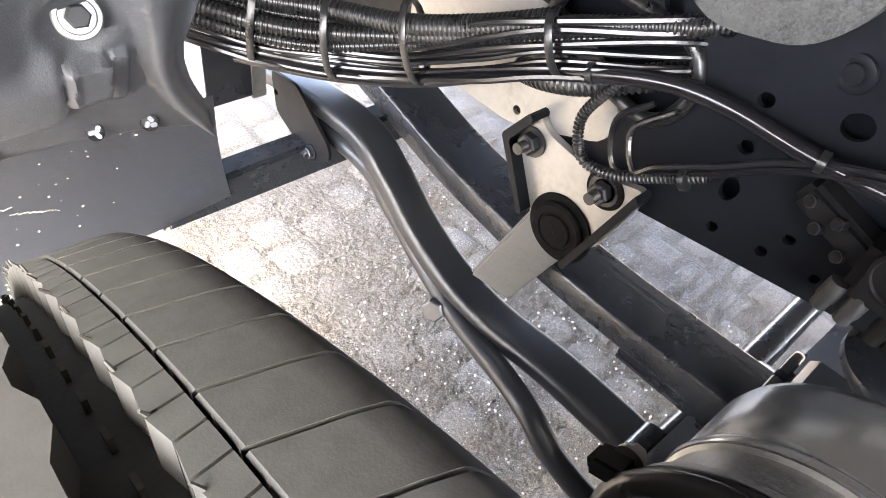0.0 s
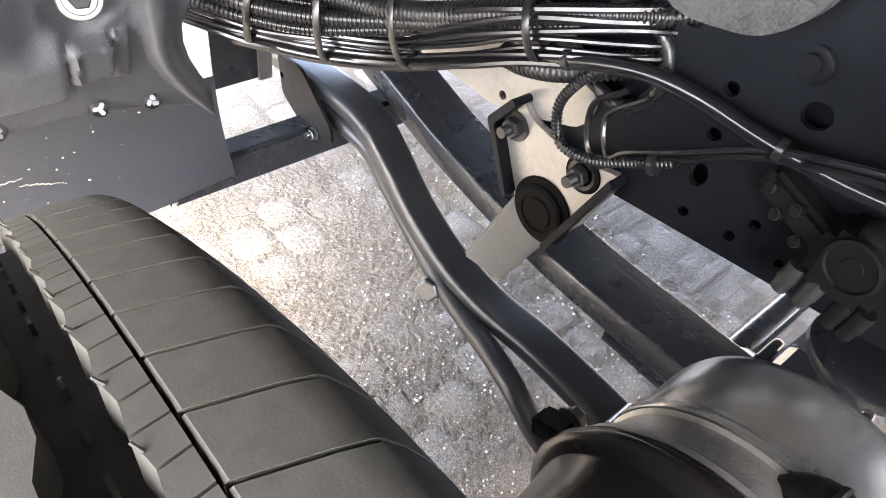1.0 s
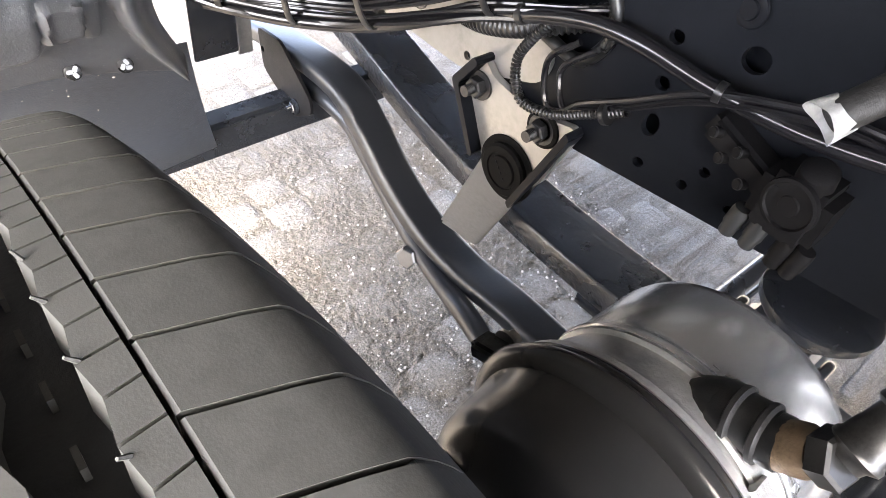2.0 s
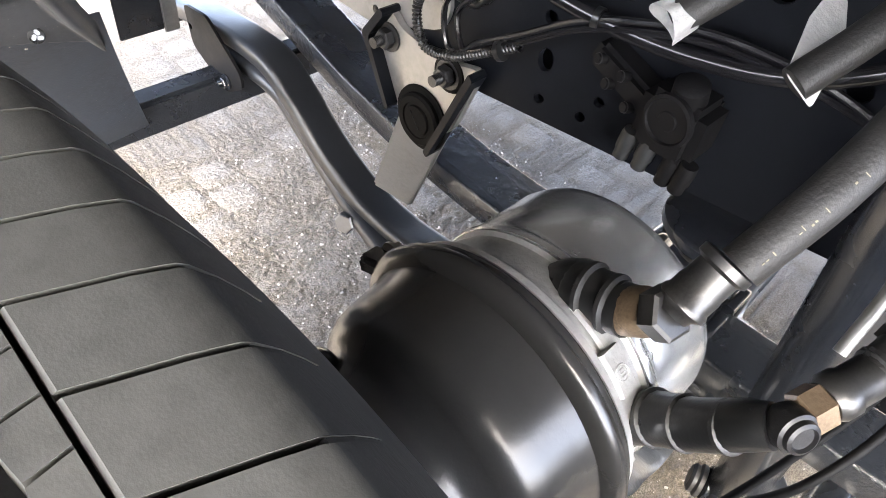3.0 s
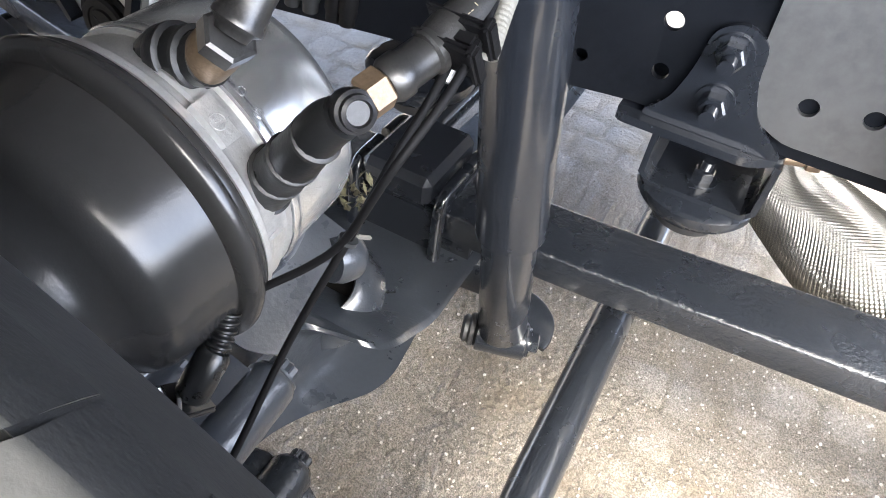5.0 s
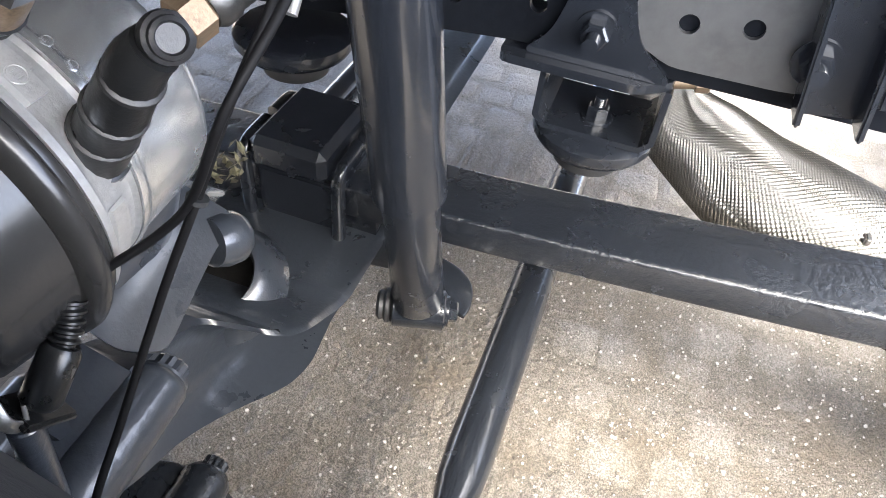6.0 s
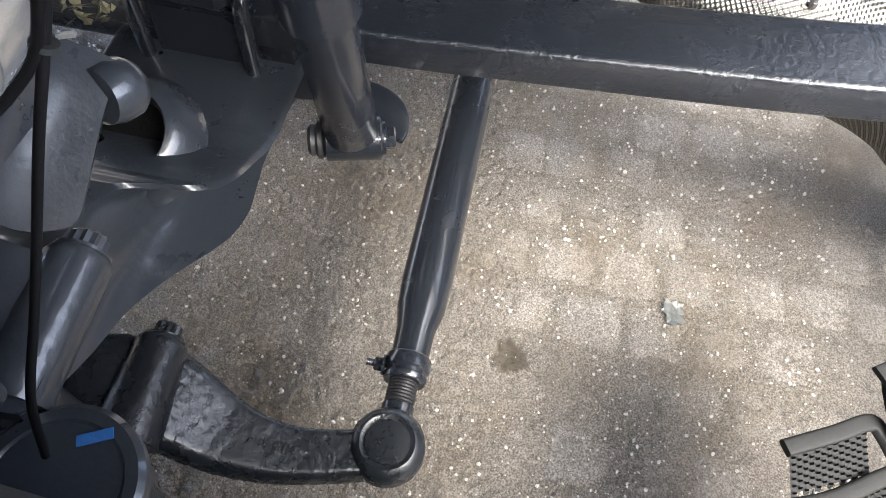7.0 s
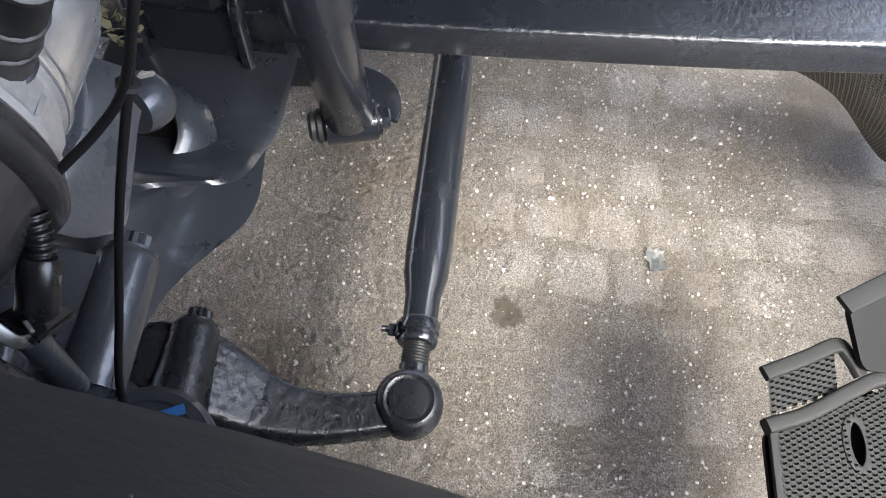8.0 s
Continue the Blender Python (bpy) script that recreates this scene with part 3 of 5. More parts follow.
def twelve_point(parent, at, axis, r, head, mat):
    """A flanged bolt with a ribbed twelve point head."""
    bm = lathe([(0, r * 1.5), (0.003, r * 1.5), (0.0045, r * 1.1)], at, axis, 24)
    d = Vector(axis).normalized()
    m = frame_of(d)
    rings = []
    for s, k in ((0.003, 1.0), (head * 0.9, 1.0), (head, 0.9)):
        rings.append([bm.verts.new(Vector(at) + m @ Vector((s, r * k * (1.08 if j % 2 else 0.92) * math.cos(2 * math.pi * j / 24), r * k * (1.08 if j % 2 else 0.92) * math.sin(2 * math.pi * j / 24)))) for j in range(24)])
    for p, q in zip(rings, rings[1:]):
        for j in range(24):
            bm.faces.new((p[j], p[(j + 1) % 24], q[(j + 1) % 24], q[j]))
    bm.faces.new(rings[-1])
    return part("flange_bolt", bm, mat, parent, smooth=25)


def pebbled(bm, cuts, high, size):
    """Roughens a casting with the lumps and pits of a sand mould."""
    for turn in range(cuts):
        bmesh.ops.subdivide_edges(bm, edges=[e for e in bm.edges if e.calc_length() > 0.0042], cuts=1, use_grid_fill=True)
    bm.normal_update()
    for v in bm.verts:
        p = v.co * size
        v.co += v.normal * high * (noise.noise(p) + 0.6 * noise.noise(p * 2.3) + 0.5 * noise.noise(p * 0.35))
    return bm


def knuckle():
    t = thing("steering_knuckle", "dark grey cast steering knuckle with a greasy steering arm", "steering knuckle")
    # the slanting plate under the brake chamber
    upper = [(0.488, -0.080, 0.684), (0.451, -0.077, 0.670), (0.370, -0.080, 0.631), (0.352, -0.052, 0.640), (0.352, -0.005, 0.667), (0.420, 0.010, 0.706), (0.480, -0.020, 0.716)]
    part("upper_plate", slab_between(upper, 0.022), CAST, t, smooth=30)
    lower = [(0.350, -0.002, 0.640), (0.345, -0.095, 0.618), (0.235, -0.105, 0.618), (0.235, -0.002, 0.640)]
    part("carrier_plate", slab_between(lower, 0.05), CAST, t, smooth=30)
    part("chamber_boss", lathe([(0, 0.022), (0.012, 0.025), (0.026, 0.024), (0.034, 0.019), (0.039, 0.011), (0.040, 0.003)], (0.462, -0.066, 0.668), (0.70, -0.25, -0.25), 28), CAST, t)
    part("mount_web", sweep([(0.405, 0.0, 0.66), (0.440, -0.01, 0.70), (0.455, -0.012, 0.728)], slab_section(0.07, 0.05, 0.015, 4), per=6), CAST, t)
    part("bolt_boss", pebbled(lathe([(0, 0.027), (0.03, 0.0265), (0.06, 0.026), (0.09, 0.0255), (0.110, 0.025), (0.116, 0.022)], (0.245, -0.080, 0.603), (1, 0.03, 0.02), 28), 4, 0.0004, 330), CAST, t, smooth=80)
    twelve_point(t, (0.361, -0.077, 0.605), (1, 0.03, 0.02), 0.0140, 0.017, CAST)
    part("bolt_boss", lathe([(0, 0.024), (0.080, 0.022), (0.085, 0.019)], (0.215, -0.030, 0.640), (1, 0.05, 0.05), 28), CAST, t)
    twelve_point(t, (0.300, -0.026, 0.644), (1, 0.05, 0.05), 0.0105, 0.013, CAST)
    part("knuckle_body", sweep([(0.222, -0.03, 0.30), (0.225, -0.03, 0.42), (0.225, -0.03, 0.54), (0.225, -0.03, 0.60)], slab_section(0.120, 0.120, 0.04, 5), up=(1, 0, 0)), CAST, t)
    cap = part("pivot_cap", lathe([(0, 0.052), (0.003, 0.056), (0.015, 0.056), (0.019, 0.052), (0.0195, 0.044), (0.0175, 0.042), (0.0175, 0.010)], (0.200, -0.133, 0.583), (0.03, -0.02, 1), 44), CAST, t)
    part("pivot_post", rod((0.205, -0.120, 0.40), (0.200, -0.133, 0.584), 0.036), CAST, cap)
    part("sticker", box((0.008, 0.024, 0.0010), (0.2355, -0.145, 0.6012), Euler((-0.02, 0.03, 0.45)).to_matrix(), 0.0003), BLUE, cap, "bright blue paper sticker")
    # the steering arm reaching back to the track rod
    pts = [(0.310, 0.01, 0.402), (0.325, -0.04, 0.400), (0.326, -0.085, 0.384), (0.314, -0.135, 0.352), (0.308, -0.180, 0.334), (0.312, -0.225, 0.320), (0.326, -0.280, 0.309), (0.340, -0.312, 0.304)]
    widths = [0.085, 0.100, 0.100, 0.082, 0.066, 0.056, 0.052, 0.054]

    def wide(s):
        k = min(s * 7, 6.999)
        i = int(k)
        return (widths[i] * (1 - k + i) + widths[i + 1] * (k - i)) / 0.1, 1.0
    arm = part("steering_arm", pebbled(sweep(pts, slab_section(0.100, 0.042, 0.014, 5), up=(0, 0, 1), scale=wide, per=14), 5, 0.0008, 330), GREASE, t, "black greasy cast iron arm", smooth=80)
    part("arm_boss", pebbled(lathe([(0, 0.034), (0.025, 0.032), (0.05, 0.030), (0.075, 0.028), (0.100, 0.0265), (0.107, 0.022)], (0.272, -0.078, 0.403), (1, 0.03, 0.02), 28), 4, 0.00055, 330), GREASE, arm, smooth=80)
    twelve_point(arm, (0.379, -0.075, 0.405), (1, 0.03, 0.02), 0.0125, 0.016, GREASE)
    for k, y in enumerate((-0.196, -0.206, -0.216, -0.226)):
        part("cast_mark", box((0.012, 0.0065, 0.003), (0.3100, y, 0.3510 - 0.0030 * k), Euler((0.25, 0, 0)).to_matrix(), 0.001), GREASE, arm)
    return t


def shock_absorber():
    t = thing("shock_absorber", "satin black telescopic shock absorber standing on the axle bracket", "shock absorber")
    a, b = Vector((0.663, -0.198, 0.440)), Vector((0.647, -0.180, 0.640))
    d = (b - a).normalized()
    part("lower_tube", lathe([(0, 0.030), (0.004, 0.0325), (0.21, 0.0325)], a, d, 32), CHASSIS, t)
    part("dust_tube", lathe([(0.186, 0.033), (0.187, 0.0405), (0.70, 0.0415)], a, d, 32), CHASSIS, t)
    ax = Vector((0.28, -0.96, 0)).normalized()
    e = part("lower_eye", lathe([(-0.036, 0.020), (-0.032, 0.026), (0.032, 0.026), (0.036, 0.020)], a - d * 0.014, ax, 28), CHASSIS, t)
    for s in (1, -1):
        bolt(e, a - d * 0.014 + ax * (0.036 * s), ax * s, 0.013, 0.012, name="eye_bolt")
    part("clevis", sweep([(0.738, -0.165, 0.430), (0.733, -0.205, 0.432), (0.718, -0.232, 0.430), (0.694, -0.240, 0.427), (0.678, -0.238, 0.426)], slab_section(0.040, 0.007, 0.003), per=8, up=(0, 0, 1)), CHASSIS, t)
    part("bush_boot", lathe([(0, 0.016), (0.003, 0.0225), (0.008, 0.0225), (0.011, 0.018), (0.016, 0.0195), (0.020, 0.015)], a - d * 0.014 - ax * 0.034, -ax, 24), RUBBER, e)
    return t


# ---- the brake chamber ----
def brake_chamber():
    t = thing("brake_chamber", "black and bare aluminium spring brake chamber beside the wheel", "brake chamber")
    at, ax = (0.0, -0.012, 0.811), (1.0, 0.0, 0.042)
    part("service_can", lathe([(0.172, 0.045), (0.178, 0.060), (0.200, 0.070), (0.222, 0.074), (0.232, 0.078), (0.239, 0.087), (0.245, 0.0945), (0.253, 0.0990), (0.265, 0.1015), (0.283, 0.1035), (0.2905, 0.1050), (0.296, 0.1060)], at, ax, 64), CANBLACK, t)
    ring = part("clamp_ring", lathe([(0.296, 0.1055), (0.2985, 0.1125), (0.3015, 0.1165), (0.306, 0.1178), (0.3095, 0.1165), (0.3120, 0.1128), (0.3150, 0.1132), (0.318, 0.1118), (0.320, 0.1065)], at, ax, 72), CANBLACK, t)
    part("ring_lug", box((0.022, 0.030, 0.016), (0.312, 0.105, 0.852), Euler((-0.4, 0, 0)).to_matrix(), 0.004), CANBLACK, ring)
    bolt(ring, (0.318, 0.100, 0.860), (1, 0, 0), 0.007, 0.008, ZINC, name="lug_bolt")
    part("adapter_casting", lathe([(0.3205, 0.1100), (0.326, 0.1090), (0.331, 0.1015), (0.336, 0.0990), (0.350, 0.0982), (0.353, 0.0962), (0.3575, 0.0962), (0.360, 0.0990)], at, ax, 64), ALU, t)
    def on_can(along, degrees_, out):
        a = radians(degrees_)
        return Vector((along, -0.012 - out * math.cos(a), 0.811 + 0.042 * along + out * math.sin(a)))

    def raised_ring(along, degrees_, out, r, thick):
        loop = [on_can(along + r * math.cos(k * math.pi / 10), degrees_ + math.degrees(r * math.sin(k * math.pi / 10) / out), out) for k in range(21)]
        return tube(loop, thick, n=6, smooth=False)

    # a lettered pad and small ring marks stand out of the casting
    bm = bmesh.new()
    rows = [[bm.verts.new(on_can(x, 49 + 2.7 * (k - 3), rr)) for x, rr in ((0.325, 0.1020), (0.3275, 0.1074), (0.341, 0.1066), (0.344, 0.0980))] for k in range(7)]
    for p, q in zip(rows, rows[1:]):
        for k in range(3):
            bm.faces.new((p[k], p[k + 1], q[k + 1], q[k]))
    bm.faces.new(rows[0])
    bm.faces.new(rows[-1])
    pad = part("marked_pad", bm, ALU, t, smooth=40)
    part("cast_mark", raised_ring(0.3338, 48.5, 0.1071, 0.0052, 0.0005), ALU, pad)
    for k in (-1, 0, 1):
        part("cast_mark", tube([on_can(0.3318, 48.5 + 1.2 * k, 0.1072), on_can(0.3358, 48.5 + 1.2 * k, 0.1070)], 0.0004, n=6, smooth=False), ALU, pad)
    # cast pads between the ports
    for ang, w in ((62, 0.24), (-12, 0.22)):
        bm = bmesh.new()
        rows = []
        for k in range(7):
            a = radians(ang) + w * (k / 3 - 1)
            rows.append([bm.verts.new((x, -0.012 - r * math.cos(a), 0.811 + 0.042 * x + r * math.sin(a))) for x, r in ((0.333, 0.1000), (0.3345, 0.1026), (0.346, 0.1024), (0.3485, 0.0982))])
        for p, q in zip(rows, rows[1:]):
            for k in range(3):
                bm.faces.new((p[k], p[k + 1], q[k + 1], q[k]))
        bm.faces.new(rows[0])
        bm.faces.new(rows[-1])
        part("cast_pad", bm, ALU, t, smooth=40)
    part("spring_housing", lathe([(0.3602, 0.095), (0.362, 0.0995), (0.3660, 0.1005), (0.3690, 0.0995), (0.3705, 0.0975), (0.3740, 0.0970), (0.3760, 0.0976), (0.430, 0.0962), (0.438, 0.0940), (0.4425, 0.0890), (0.4435, 0.078), (0.4435, 0.03)], at, ax, 72), SPRINGCAN, t)
    for ang in (52.5, 43.0):
        part("stamped_mark", raised_ring(0.3655, ang, 0.1004, 0.0030, 0.0005), SPRINGCAN, t)
    for k in range(3):
        a = radians(80 + 5 * k)
        part("stamped_mark", box((0.004, 0.005, 0.001), (0.372, -0.012 - 0.0974 * math.cos(a), 0.8266 + 0.0974 * math.sin(a)), Euler((radians(90) - a, 0, 0)).to_matrix(), 0.0003), SPRINGCAN, t)
    # two stud lugs towards the tyre, and the push rod yoke
    for a in (25, 155):
        part("mounting_stud", rod((0.150, -0.012 + 0.06 * math.cos(radians(a)), 0.80 + 0.06 * math.sin(radians(a))), (0.176, -0.012 + 0.06 * math.cos(radians(a)), 0.80 + 0.06 * math.sin(radians(a))), 0.009), ZINC, t)
    part("breather_clip", sweep([(0.235, -0.098, 0.768), (0.232, -0.106, 0.752), (0.240, -0.107, 0.742), (0.246, -0.104, 0.752)], slab_section(0.008, 0.003, 0.001), per=5), ZINC, t)
    return t


def caliper():
    t = thing("brake_caliper", "black cast brake caliper head between tyre and chamber", "brake caliper")
    part("housing", sweep([(0.168, 0.10, 0.74), (0.170, 0.06, 0.80), (0.172, 0.0, 0.815), (0.172, -0.07, 0.78), (0.170, -0.09, 0.70)], slab_section(0.075, 0.10, 0.02, 5), up=(1, 0, 0), per=8), CHASSIS, t)
    part("lug", lathe([(0, 0.022), (0.004, 0.025), (0.040, 0.025), (0.045, 0.021)], (0.185, 0.052, 0.845), (1, 0, 0.04), 28), CHASSIS, t)
    return t


def hex_nut(at, axis, r, length, mat, parent, name="hex_nut"):
    return part(name, lathe([(0, r * 0.92), (length * 0.1, r * 1.08), (length * 0.9, r * 1.08), (length, r * 0.92)], at, axis, 6), mat, parent, smooth=25)


def hose_text(line, r, parent, side, start, count, step=0.0072):
    """Worn pale marks printed along a hose."""
    pts = smooth_line(line, 16)
    acc = 0.0
    done = 0
    rnd = random.Random(11)
    for a, b in zip(pts, pts[1:]):
        acc += (b - a).length
        if acc > start + done * step and done < count:
            d = (b - a).normalized()
            n = Vector(side)
            n = (n - d * n.dot(d)).normalized()
            m = frame_of(d, n)
            for off in (-0.0012, 0.0012):
                if rnd.random() < 0.5:
                    long, wide = rnd.choice(((0.0005, 0.0034), (0.0014, 0.0012), (0.0007, 0.0026), (0.0018, 0.0006)))
                    part("printed_mark", box((long, wide, 0.0003), a + n * (r - 0.00005) + d * (off + rnd.uniform(-0.0005, 0.0005)) + d.cross(n) * rnd.uniform(-0.0012, 0.0012), m, 0.0001), PRINT, parent)
            done += 1


def air_hoses():
    # upper hose, from the top port
    t = thing("air_hose", "thick black rubber air hose with pale print, upper chamber port", "air hose", group="air hoses to the brake chamber")
    part("port_elbow", tube([(0.352, -0.015, 0.905), (0.353, -0.030, 0.922), (0.352, -0.050, 0.925), (0.351, -0.066, 0.932)], 0.0165, n=16), PLASTIC, t)
    part("port_collar", lathe([(0, 0.020), (0.003, 0.021), (0.009, 0.021), (0.011, 0.018)], (0.352, -0.013, 0.897), (0.02, -0.35, 0.9), 24), PLASTIC, t)
    part("sleeve", lathe([(0, 0.0160), (0.003, 0.0180), (0.014, 0.0184), (0.017, 0.0165), (0.026, 0.0170), (0.034, 0.0155)], (0.353, -0.026, 0.9195), (-0.02, -0.96, 0.30), 20), PLASTIC, t)
    for q in ((0.352, -0.036, 0.9235), (0.3515, -0.052, 0.927)):
        part("boot_rib", lathe([(0, 0.0165), (0.0015, 0.0190), (0.0045, 0.0190), (0.006, 0.0165)], q, (-0.02, -0.94, 0.34), 24), RUBBER, t)
    a, b = Vector((0.351, -0.064, 0.931)), Vector((0.346, -0.094, 0.962))
    d = (b - a).normalized()
    part("brass_body", lathe([(0, 0.0125), (0.002, 0.0150), (0.020, 0.0150), (0.022, 0.0138), (0.026, 0.0138)], a - d * 0.004, d, 28), BRASS, t, "tarnished brass body")
    hex_nut(a + d * 0.022, d, 0.0152, 0.014, FITTING, t)
    part("ferrule", lathe([(0, 0.010), (0.004, 0.0110), (0.007, 0.0150), (0.010, 0.0150), (0.012, 0.0136), (0.020, 0.0136), (0.022, 0.0130), (0.033, 0.0130), (0.035, 0.0160), (0.040, 0.0160), (0.041, 0.0130)], a + d * 0.034, Vector((0.35, -0.10, 0.42)), 28), FITTING, t)
    line = [(0.368, -0.101, 0.990), (0.386, -0.108, 1.012), (0.405, -0.114, 1.034), (0.445, -0.120, 1.070), (0.500, -0.120, 1.105), (0.58, -0.11, 1.15), (0.66, -0.10, 1.22)]
    part("rubber_hose", tube(line, 0.0125, n=20), HOSE, t)
    hose_text(line, 0.0125, t, (-0.6, -0.5, 0.6), 0.012, 20)
    # lower hose, from the side port
    t = thing("air_hose", "black rubber air hose with a dull swivel joint, lower chamber port", "air hose", group="air hoses to the brake chamber")
    part("port_elbow", tube([(0.352, -0.095, 0.850), (0.350, -0.112, 0.872), (0.345, -0.132, 0.898), (0.344, -0.150, 0.924), (0.346, -0.160, 0.934)], 0.0150, n=16, scale=lambda s: 1.25 - 0.40 * s), PLASTIC, t)
    part("port_collar", lathe([(0, 0.021), (0.004, 0.0215), (0.011, 0.021), (0.013, 0.017)], (0.353, -0.088, 0.842), (-0.02, -0.6, 0.75), 24), PLASTIC, t)
    for q, rr in (((0.3505, -0.108, 0.868), 0.0188), ((0.3465, -0.124, 0.888), 0.0174), ((0.3440, -0.143, 0.913), 0.0156)):
        part("boot_rib", lathe([(0, rr - 0.002), (0.0015, rr), (0.0045, rr), (0.006, rr - 0.002)], q, (-0.12, -0.6, 0.76), 24), RUBBER, t)
    part("swivel_ball", lathe([(-0.011, 0.008), (-0.007, 0.0115), (0.0, 0.0125), (0.006, 0.0120), (0.007, 0.0100), (0.010, 0.0095), (0.011, 0.0075), (0.009, 0.0065), (0.009, 0.003)], (0.347, -0.166, 0.940), (-0.5, -0.75, 0.4), 24), DARKMET, t)
    a = Vector((0.356, -0.166, 0.941))
    d = Vector((0.80, -0.28, 0.28)).normalized()
    hex_nut(a, d, 0.0118, 0.016, BRASS, t, "brass_body")
    part("ferrule", lathe([(0, 0.011), (0.004, 0.0135), (0.012, 0.0135), (0.014, 0.0120), (0.030, 0.0120), (0.032, 0.0138), (0.036, 0.0138)], a + d * 0.016, d, 24), FITTING, t)
    line = [(0.398, -0.181, 0.956), (0.414, -0.184, 0.965), (0.434, -0.189, 0.973), (0.464, -0.182, 0.993), (0.491, -0.174, 1.011), (0.520, -0.162, 1.032), (0.553, -0.142, 1.063), (0.61, -0.13, 1.13)]
    part("rubber_hose", tube(line, 0.0122, n=20), HOSE, t)
    hose_text(line, 0.0122, t, (-0.6, -0.4, 0.6), 0.03, 20)
    # a stiff pipe beside them
    t = thing("steel_pipe", "thin pale steel pipe running up beside the hoses", "pipe")
    part("pipe", tube([(0.455, -0.166, 0.905), (0.487, -0.165, 0.940), (0.505, -0.160, 0.957), (0.526, -0.153, 0.979), (0.546, -0.147, 0.999), (0.571, -0.142, 1.022), (0.62, -0.14, 1.08)], 0.0046, n=12), LINKGREY, t)
    t = thing("braided_hose", "pale braided hose running up behind the shock absorber", "hose")
    part("braid", corrugated([(0.440, -0.200, 0.942), (0.469, -0.195, 0.965), (0.491, -0.195, 0.984), (0.510, -0.191, 1.001), (0.529, -0.183, 1.015), (0.553, -0.165, 1.038), (0.60, -0.14, 1.10)], 0.0062, 0.0034, 0.0004, 14), PALEHOSE, t)
    # the plastic clip that holds hoses and cables together
    t = thing("hose_clip", "black plastic clip holding hoses and cables together", "hose clip")
    m = frame_of((0.85, -0.05, 0.5))
    for k in (-1, 1):
        part("jaw", box((0.0055, 0.040, 0.026), Vector((0.410, -0.189, 0.962)) + m @ Vector((0.0085 * k, 0, 0)), m, 0.003), VALVE, t)
        part("jaw_lip", box((0.010, 0.006, 0.030), Vector((0.410, -0.189, 0.962)) + m @ Vector((0.0085 * k, -0.020, 0)), m, 0.002), VALVE, t)
    part("strap", box((0.012, 0.034, 0.016), (0.410, -0.189, 0.962), m, 0.003), VALVE, t)
    part("clip_bolt", rod(Vector((0.410, -0.189, 0.962)) + m @ Vector((-0.016, 0.006, 0.004)), Vector((0.410, -0.189, 0.962)) + m @ Vector((0.016, 0.006, 0.004)), 0.0045), FITTING, t)


def capped_hose(name_at, way, length, label, tag=False):
    t = thing("taped_hose", label, "hose")
    a = Vector(name_at)
    d = Vector(way).normalized()
    part("rubber_hose", tube([a, a + d * length * 0.4, a + d * length + Vector((0, 0, 0.02))], 0.0125, n=18), HOSE, t)
    if tag:
        m = Matrix((Vector((0.93, 0.20, 0.30)).normalized(), Vector((-0.20, 0.88, 0.42)).normalized(), Vector((-0.1, -0.45, 0.88)))).transposed()
        o = a + Vector((-0.004, -0.006, -0.004))
        shape = rounded([(0, -0.012), (0.062, -0.013), (0.095, 0.004), (0.090, 0.018), (0.060, 0.020), (0.006, 0.014)], 0.003, 3)
        part("paper_tag", sheet(shape, [], 0.0012, lambda u, v, w: o + m @ Vector((u, v, w + 0.10 * max(0.0, u - 0.06) + 1.5 * v * v))), WHITE, t, "folded white paper tag")
        part("printed_patch", sheet(rounded([(0.014, -0.008), (0.040, -0.009), (0.038, 0.004), (0.016, 0.004)], 0.001, 2), [], 0.0004, lambda u, v, w: o + m @ Vector((u, v, w + 0.0020 + 1.5 * v * v))), LINKDARK, t)
    else:
        bm = bmesh.new()
        rings = []
        m = frame_of(d)
        n = 36
        for s, r in ((0.008, 0.0131), (0.003, 0.0142), (-0.003, 0.0152), (-0.008, 0.0158)):
            ring = []
            for k in range(n):
                w = 2 * math.pi * k / n
                dip = 0.5 + 0.5 * math.sin(2 * w + 0.6)
                rr = r * (1 + 0.09 * math.sin(3 * w + s * 90) + 0.04 * math.sin(7 * w))
                ring.append(bm.verts.new(a + m @ Vector((s * (0.55 + 0.75 * dip), rr * math.cos(w), rr * math.sin(w)))))
            rings.append(ring)
        for p, q in zip(rings, rings[1:]):
            for k in range(n):
                bm.faces.new((p[k], p[(k + 1) % n], q[(k + 1) % n], q[k]))
        bmesh.ops.solidify(bm, geom=list(bm.faces), thickness=0.0012)
        part("white_tape", bm, WHITE, t, "crumpled white tape round the end")
    return t


